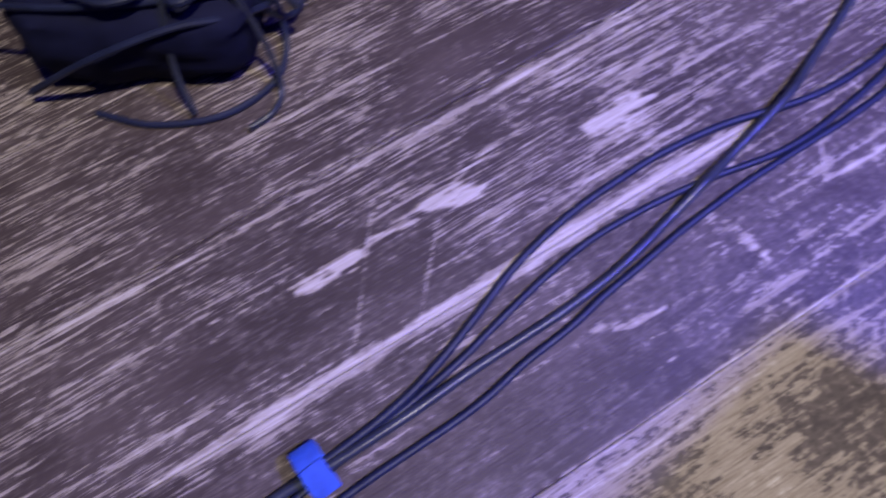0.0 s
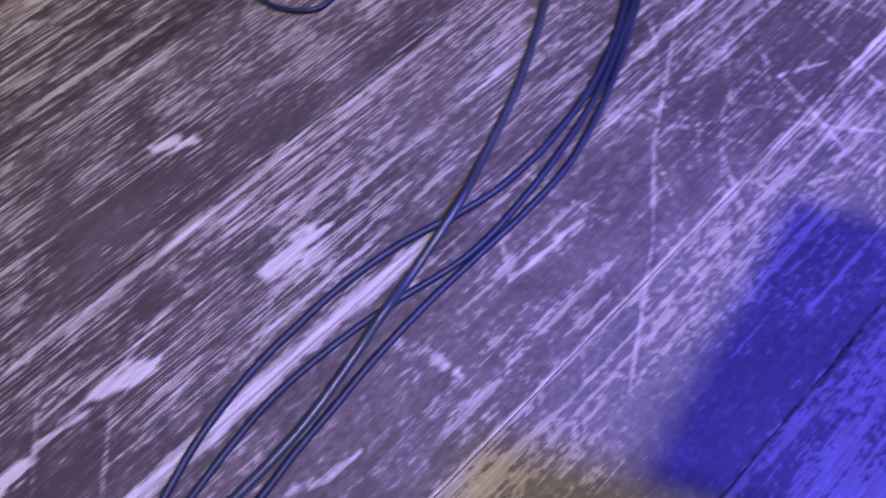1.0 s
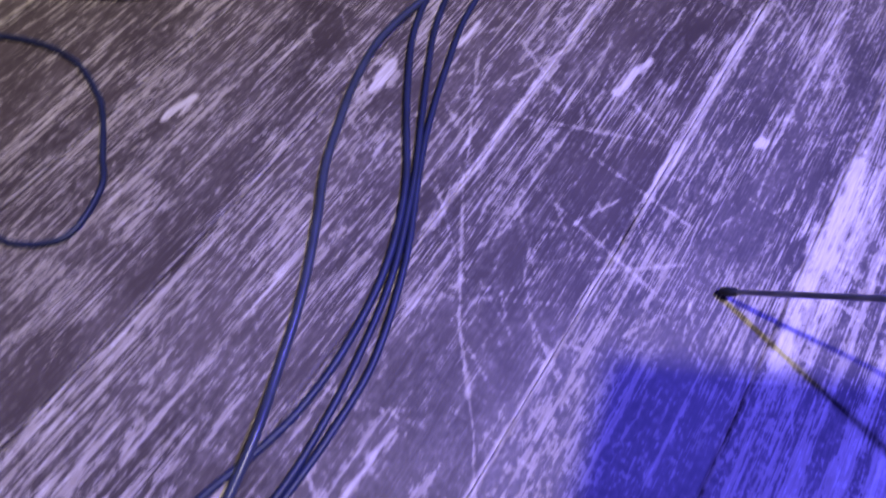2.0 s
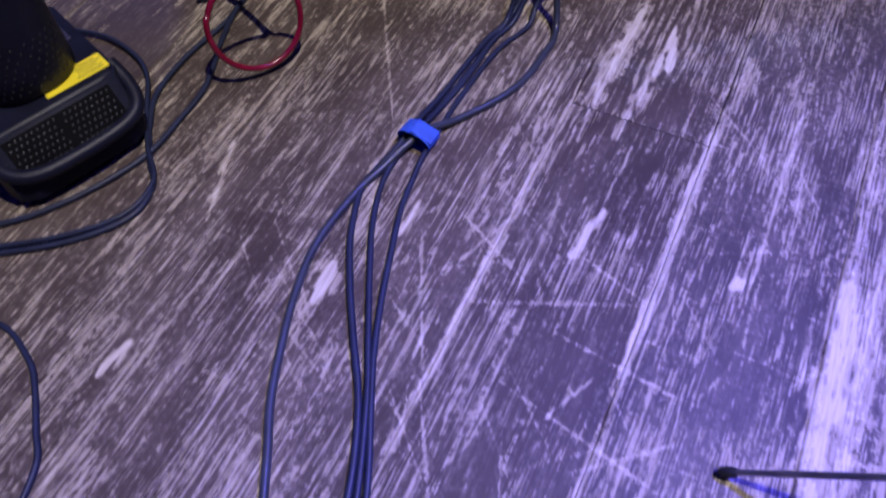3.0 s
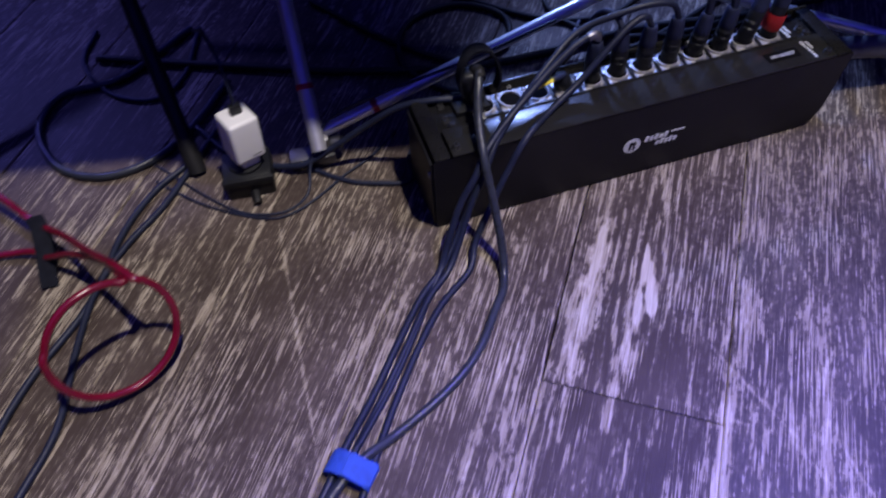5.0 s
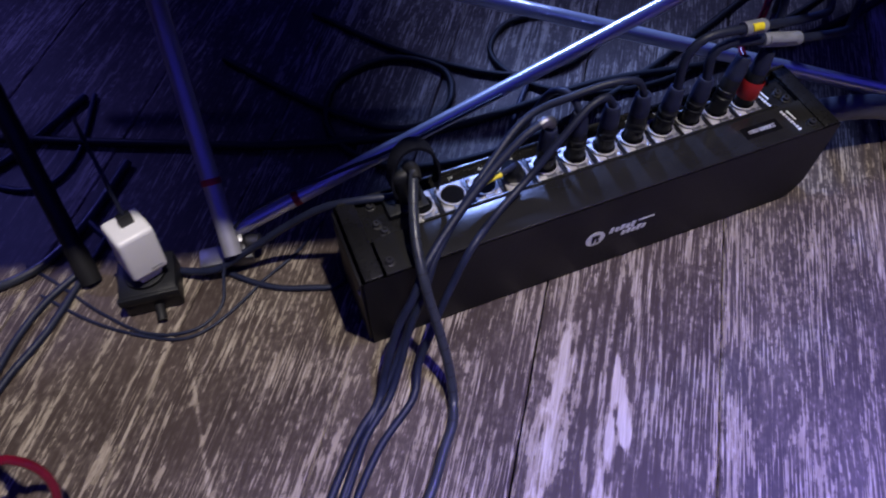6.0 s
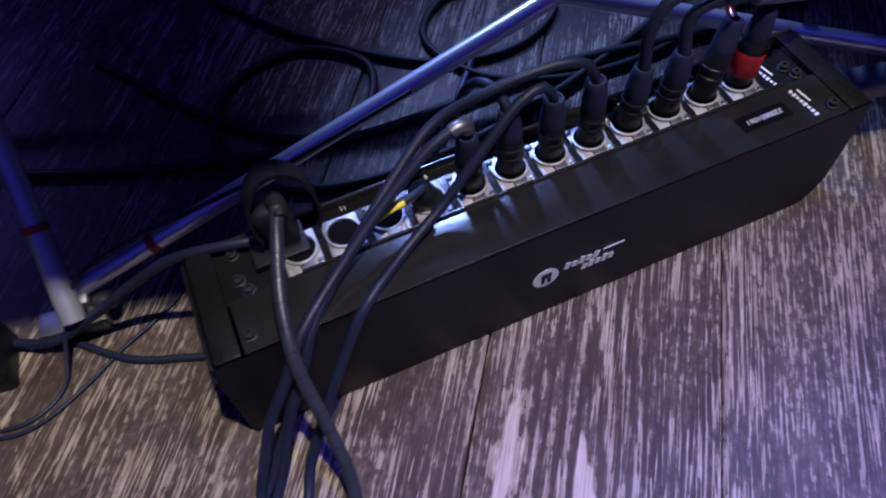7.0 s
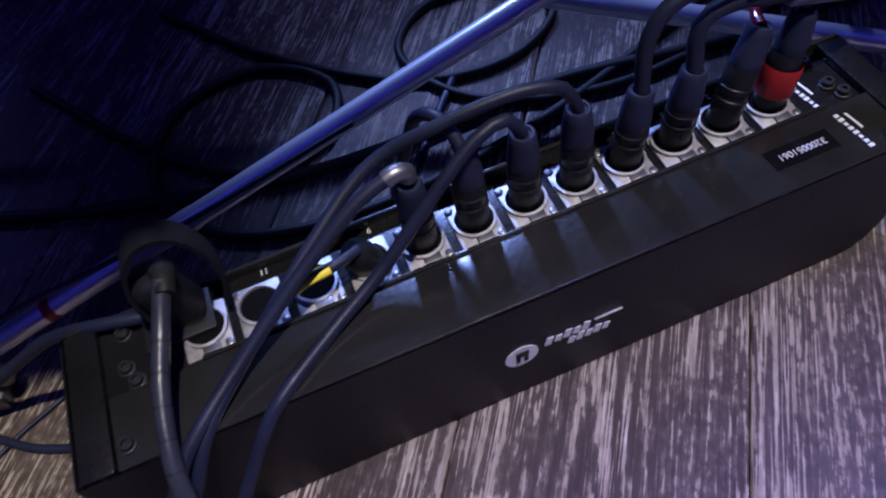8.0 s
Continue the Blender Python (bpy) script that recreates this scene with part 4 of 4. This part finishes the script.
# ---- the tube stand behind the stage box ----
stand = thing("tube_stand", "chromed tube stand with a grey clamp foot behind the stage box", "stand")
part("clamp_foot", box((0.050, 0.022, 0.014), (-0.078, 0.137, 0.007), 0.003, turn=pose(0, 0, 0, 0, 0, -8)), STEEL, stand, "grey cast clamp foot")
part("clamp_jaw", box((0.020, 0.020, 0.026), (-0.066, 0.142, 0.024), 0.004, turn=pose(0, 0, 0, 12, 0, -10)), STEEL, stand)
part("clamp_knob", lathe([(0.006, 0), (0.007, 0.004), (0.007, 0.012), (0.004, 0.014)], along((-0.055, 0.135, 0.024), (-0.02, 0.120, 0.030)), 16), STEEL, stand)
post = along((-0.0705, 0.120, 0.030), (-0.060, 0.306, 0.216))
part("post", lathe([(0.0085, 0.0), (0.0085, 0.95)], post, 24), SLEEVE, stand, "leaning grey tube post")
part("post_collar", lathe([(0.0088, 0.066), (0.0091, 0.067), (0.0091, 0.071), (0.0088, 0.072)], post, 24, False), RED_TAPE, stand, "thin red ring")
rail = along((-0.064, 0.143, 0.034), (0.300, 0.137, 0.148))
part("rail_sleeve", lathe([(0.0072, 0.0), (0.0072, 0.170), (0.0068, 0.173)], rail, 24), CHROME, stand, "slightly wider tube sleeve")
part("rail", lathe([(0.0067, 0.160), (0.0067, 0.95)], rail, 24), CHROME, stand, "bright chrome rail")
part("rail_ring", lathe([(0.0074, 0.064), (0.0076, 0.065), (0.0076, 0.070), (0.0074, 0.071)], rail, 24, False), RED_TAPE, stand, "thin red ring")
brace = along((0.640, 0.079, 0.010), (0.286, 0.269, 0.091))
part("brace", lathe([(0.0080, 0.0), (0.0080, 1.05)], brace, 24), CHROME, stand, "sloping chrome brace")

# ---- multicore and thin cables ----
multi = thing("multicore_cable", "thick grey multicore cable leaving the end of the stage box", "cable")
part("jacket", tube([(0.474, 0.044, 0.066), (0.510, 0.040, 0.064), (0.560, 0.034, 0.056), (0.620, 0.026, 0.034), (0.700, 0.020, 0.016), (0.90, 0.03, 0.0125)], 0.0125, 18), MULTI_JACKET, multi)
part("gland", lathe([(0.0150, 0.0), (0.0160, 0.003), (0.0160, 0.014), (0.0140, 0.018)], along((0.474, 0.044, 0.066), (0.560, 0.034, 0.058)), 20), RUBBER, multi)
THIN = "thin cables by the stand"
cable("thin_cable", "thin black cable sagging past the charger", 0.0016, on_floor([(-0.260, 0.205), (-0.237, 0.176), (-0.199, 0.123), (-0.163, 0.086), (-0.124, 0.074), (-0.095, 0.090), (-0.082, 0.118, 0.020), (-0.060, 0.135, 0.050), (-0.02, 0.135, 0.070), (0.04, 0.130, 0.085), (0.10, 0.125, 0.100), (0.20, 0.130, 0.120)], 0.0016), JACKET, group=THIN)
cable("thin_cable", "thin black cable curled before the charger", 0.0016, on_floor([(-0.250, 0.165), (-0.210, 0.119), (-0.169, 0.086), (-0.136, 0.069), (-0.109, 0.071), (-0.078, 0.086), (-0.051, 0.103), (-0.014, 0.122), (0.02, 0.150)], 0.0016), JACKET, group=THIN)
cable("thin_cable", "black cable running under the box's end", 0.0028, on_floor([(-0.100, 0.150), (-0.078, 0.119), (-0.045, 0.090), (-0.010, 0.075), (0.005, 0.070), (0.018, 0.073), (0.0215, 0.100), (0.04, 0.130)], 0.0028), JACKET, group=THIN)
cable("thin_cable", "black cable plugged into the box's closed end", 0.0036, [(0.092, 0.072, 0.096), (0.070, 0.074, 0.100), (0.045, 0.080, 0.100), (0.015, 0.092, 0.090), (-0.020, 0.108, 0.060), (-0.060, 0.118, 0.030), (-0.10, 0.125, 0.012), (-0.16, 0.17, 0.0036), (-0.20, 0.24, 0.0036)], JACKET, group=THIN)

BEHIND = "cables on the boards behind the stage box"
for r, pts in ((0.0040, [(-0.02, 0.42), (0.06, 0.30), (0.13, 0.235), (0.19, 0.245), (0.21, 0.30), (0.16, 0.345), (0.09, 0.33), (0.06, 0.26), (0.10, 0.19), (0.20, 0.165), (0.34, 0.185), (0.50, 0.240), (0.72, 0.33)]),
               (0.0036, [(0.10, 0.46), (0.17, 0.36), (0.26, 0.275), (0.34, 0.255), (0.40, 0.29), (0.38, 0.34), (0.31, 0.35), (0.27, 0.30), (0.31, 0.225), (0.42, 0.190), (0.60, 0.220), (0.80, 0.28)]),
               (0.0048, [(-0.30, 0.40), (-0.12, 0.315), (0.02, 0.255), (0.18, 0.215), (0.36, 0.215), (0.52, 0.190), (0.70, 0.200), (0.90, 0.26)])):
    cable("floor_cable", "black cable lying in loose loops behind the stage box", r, on_floor(pts, r, 0.0006), RUBBER, group=BEHIND)

# ---- dark holdall at the edge of the light, with its cords ----
hold = thing("gear_bag", "dark navy gear bag with tangled cords hanging over it", "bag", m=pose(-0.905, -0.900, 0, 0, 0, 28))
bm = bmesh.new()
bmesh.ops.create_cube(bm, size=1)
bmesh.ops.subdivide_edges(bm, edges=bm.edges[:], cuts=9, use_grid_fill=True)
for v in bm.verts:
    p = v.co * 2
    s = (abs(p.x) ** 5 + abs(p.y) ** 5 + abs(p.z) ** 5) ** -0.2
    lump = 1 + 0.10 * noise.noise(p * 2.3)
    v.co = Vector((p.x * s * 0.100 * lump, p.y * s * 0.095 * lump, 0.045 + p.z * s * 0.045 * lump))
part("bag_body", bm, plain("navy_nylon", (0.007, 0.008, 0.026), 0.75, scale=60, bump=0.8, spec=0.12), hold)
for pts, r, mt in (([(-0.10, -0.10, 0.02), (-0.03, -0.105, 0.07), (0.04, -0.09, 0.085), (0.09, -0.07, 0.07), (0.115, -0.03, 0.05), (0.10, 0.05, 0.09)], 0.0032, JACKET),
                   ([(-0.12, -0.06, 0.09), (-0.04, -0.075, 0.098), (0.05, -0.07, 0.095), (0.10, -0.05, 0.09), (0.09, 0.00, 0.096), (0.07, 0.06, 0.10)], 0.0030, JACKET),
                   ([(-0.02, 0.10, 0.10), (0.00, 0.03, 0.103), (0.05, -0.02, 0.100), (0.105, -0.045, 0.09), (0.135, -0.05, 0.05)], 0.0042, GREY_JACKET),
                   ([(-0.05, -0.115, 0.0032), (0.0, -0.130, 0.0032), (0.06, -0.125, 0.0032), (0.105, -0.095, 0.0032), (0.118, -0.055, 0.010), (0.11, -0.02, 0.05)], 0.0032, JACKET)):
    part("cord", tube(pts, r, 8), mt, hold)

tangle = random.Random(12)
for k in range(9):
    cx, cy = tangle.uniform(-0.02, 0.11), tangle.uniform(-0.11, 0.05)
    ra, rb, a0 = tangle.uniform(0.035, 0.075), tangle.uniform(0.020, 0.045), tangle.uniform(0, 6.28)
    loop = []
    for i in range(9):
        a = a0 + i * 0.62
        x, y = cx + ra * math.cos(a) * math.cos(a0) - rb * math.sin(a) * math.sin(a0), cy + ra * math.cos(a) * math.sin(a0) + rb * math.sin(a) * math.cos(a0)
        over = max(0.0, min(1.0, (0.112 - abs(x)) / 0.020)) * max(0.0, min(1.0, (0.107 - abs(y)) / 0.020))
        loop.append((x, y, 0.006 + 0.096 * over + 0.004 * (k % 3)))
    part("cord", tube(loop, tangle.uniform(0.0022, 0.0036), 8), JACKET if k % 3 else GREY_JACKET, hold)

# ---- stand beside the camera's way: its leg is seen, its unseen flat desk is added to shade the boards ----
def up_to_key(x, y, h):
    """Where the white light's ray to the floor at (x, y) passes the height h."""
    q = Vector((x, y, 0))
    return q + (KEY - q) * (h / KEY.z)


desk_stand = thing("music_stand", "grey music stand leg with a black rubber tip on the boards", "stand")
foot, knee = Vector((0.072, -0.6295, 0.004)), Vector((0.1571, -0.6769, 0.100))
part("rubber_foot", lathe([(0.0026, 0.000), (0.0043, 0.002), (0.0048, 0.010), (0.0042, 0.015), (0.0032, 0.017)], along(foot, knee), 16), RUBBER, desk_stand, "black rubber tip")
part("leg", lathe([(0.0026, 0.012), (0.0026, 0.05), (0.0029, 0.052), (0.0029, 0.56)], along(foot, knee), 14), STEEL, desk_stand, "slim grey leg")
hub = foot + (knee - foot).normalized() * 0.54
perch = Vector((0.66, -0.98, 0.80))
part("pole", lathe([(0.005, -0.03), (0.005, (perch - hub).length)], along(hub, perch), 16), STEEL, desk_stand)


def slab(quad, thick):
    bm = bmesh.new()
    lowv = [bm.verts.new(q) for q in quad]
    topv = [bm.verts.new(q + Vector((0, 0, thick))) for q in quad]
    bm.faces.new(lowv)
    bm.faces.new(topv[::-1])
    for k in range(4):
        bm.faces.new((lowv[(k + 1) % 4], lowv[k], topv[k], topv[(k + 1) % 4]))
    bmesh.ops.recalc_face_normals(bm, faces=bm.faces)
    return bm


# unseen desk, its corners set by the shadow wanted on the boards
desk = [up_to_key(x, y, 0.80) for x, y in ((-0.040, -0.690), (0.620, -0.752), (0.600, -1.047), (-0.155, -0.972))]
part("desk", slab(desk, 0.010), PLASTIC, desk_stand)

# ---- unseen boards added to the tube stand above the stage box, to block the white light ----
for x0, y0, x1, y1, deep in ((-0.70, 0.30, -0.26, 0.205, 0.40), (-0.26, 0.195, 0.075, 0.104, 0.42), (0.075, 0.122, 0.470, 0.112, 0.42), (0.470, 0.040, 0.95, 0.000, 0.50)):
    a, b = up_to_key(x0, y0, 0.46), up_to_key(x1, y1, 0.46)
    quad = [a, b, Vector((b.x, a.y + deep, b.z)), Vector((a.x, a.y + deep, a.z))]
    bm = bmesh.new()
    lowv = [bm.verts.new(q) for q in quad]
    topv = [bm.verts.new(q + Vector((0, 0, 0.02))) for q in quad]
    bm.faces.new(lowv[::-1])
    bm.faces.new(topv)
    for k in range(4):
        bm.faces.new((lowv[k], lowv[(k + 1) % 4], topv[(k + 1) % 4], topv[k]))
    part("shade_board", bm, PLASTIC, stand, "unseen black board added to block the white top light")

# ---- the boards of the floor ----
U0, U1 = -1.75, 0.80
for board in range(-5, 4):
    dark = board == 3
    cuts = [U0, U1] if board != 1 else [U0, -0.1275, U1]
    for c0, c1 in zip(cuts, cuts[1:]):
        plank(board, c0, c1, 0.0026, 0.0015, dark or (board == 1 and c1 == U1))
for board in list(range(-17, -5)) + list(range(4, 17)):
    plank(board, -3.2, 3.2, 0.05, 0.02, False)
for board in range(-5, 4):
    plank(board, -3.2, U0, 0.05, 0.02, False)
    plank(board, U1, 3.2, 0.05, 0.02, False)
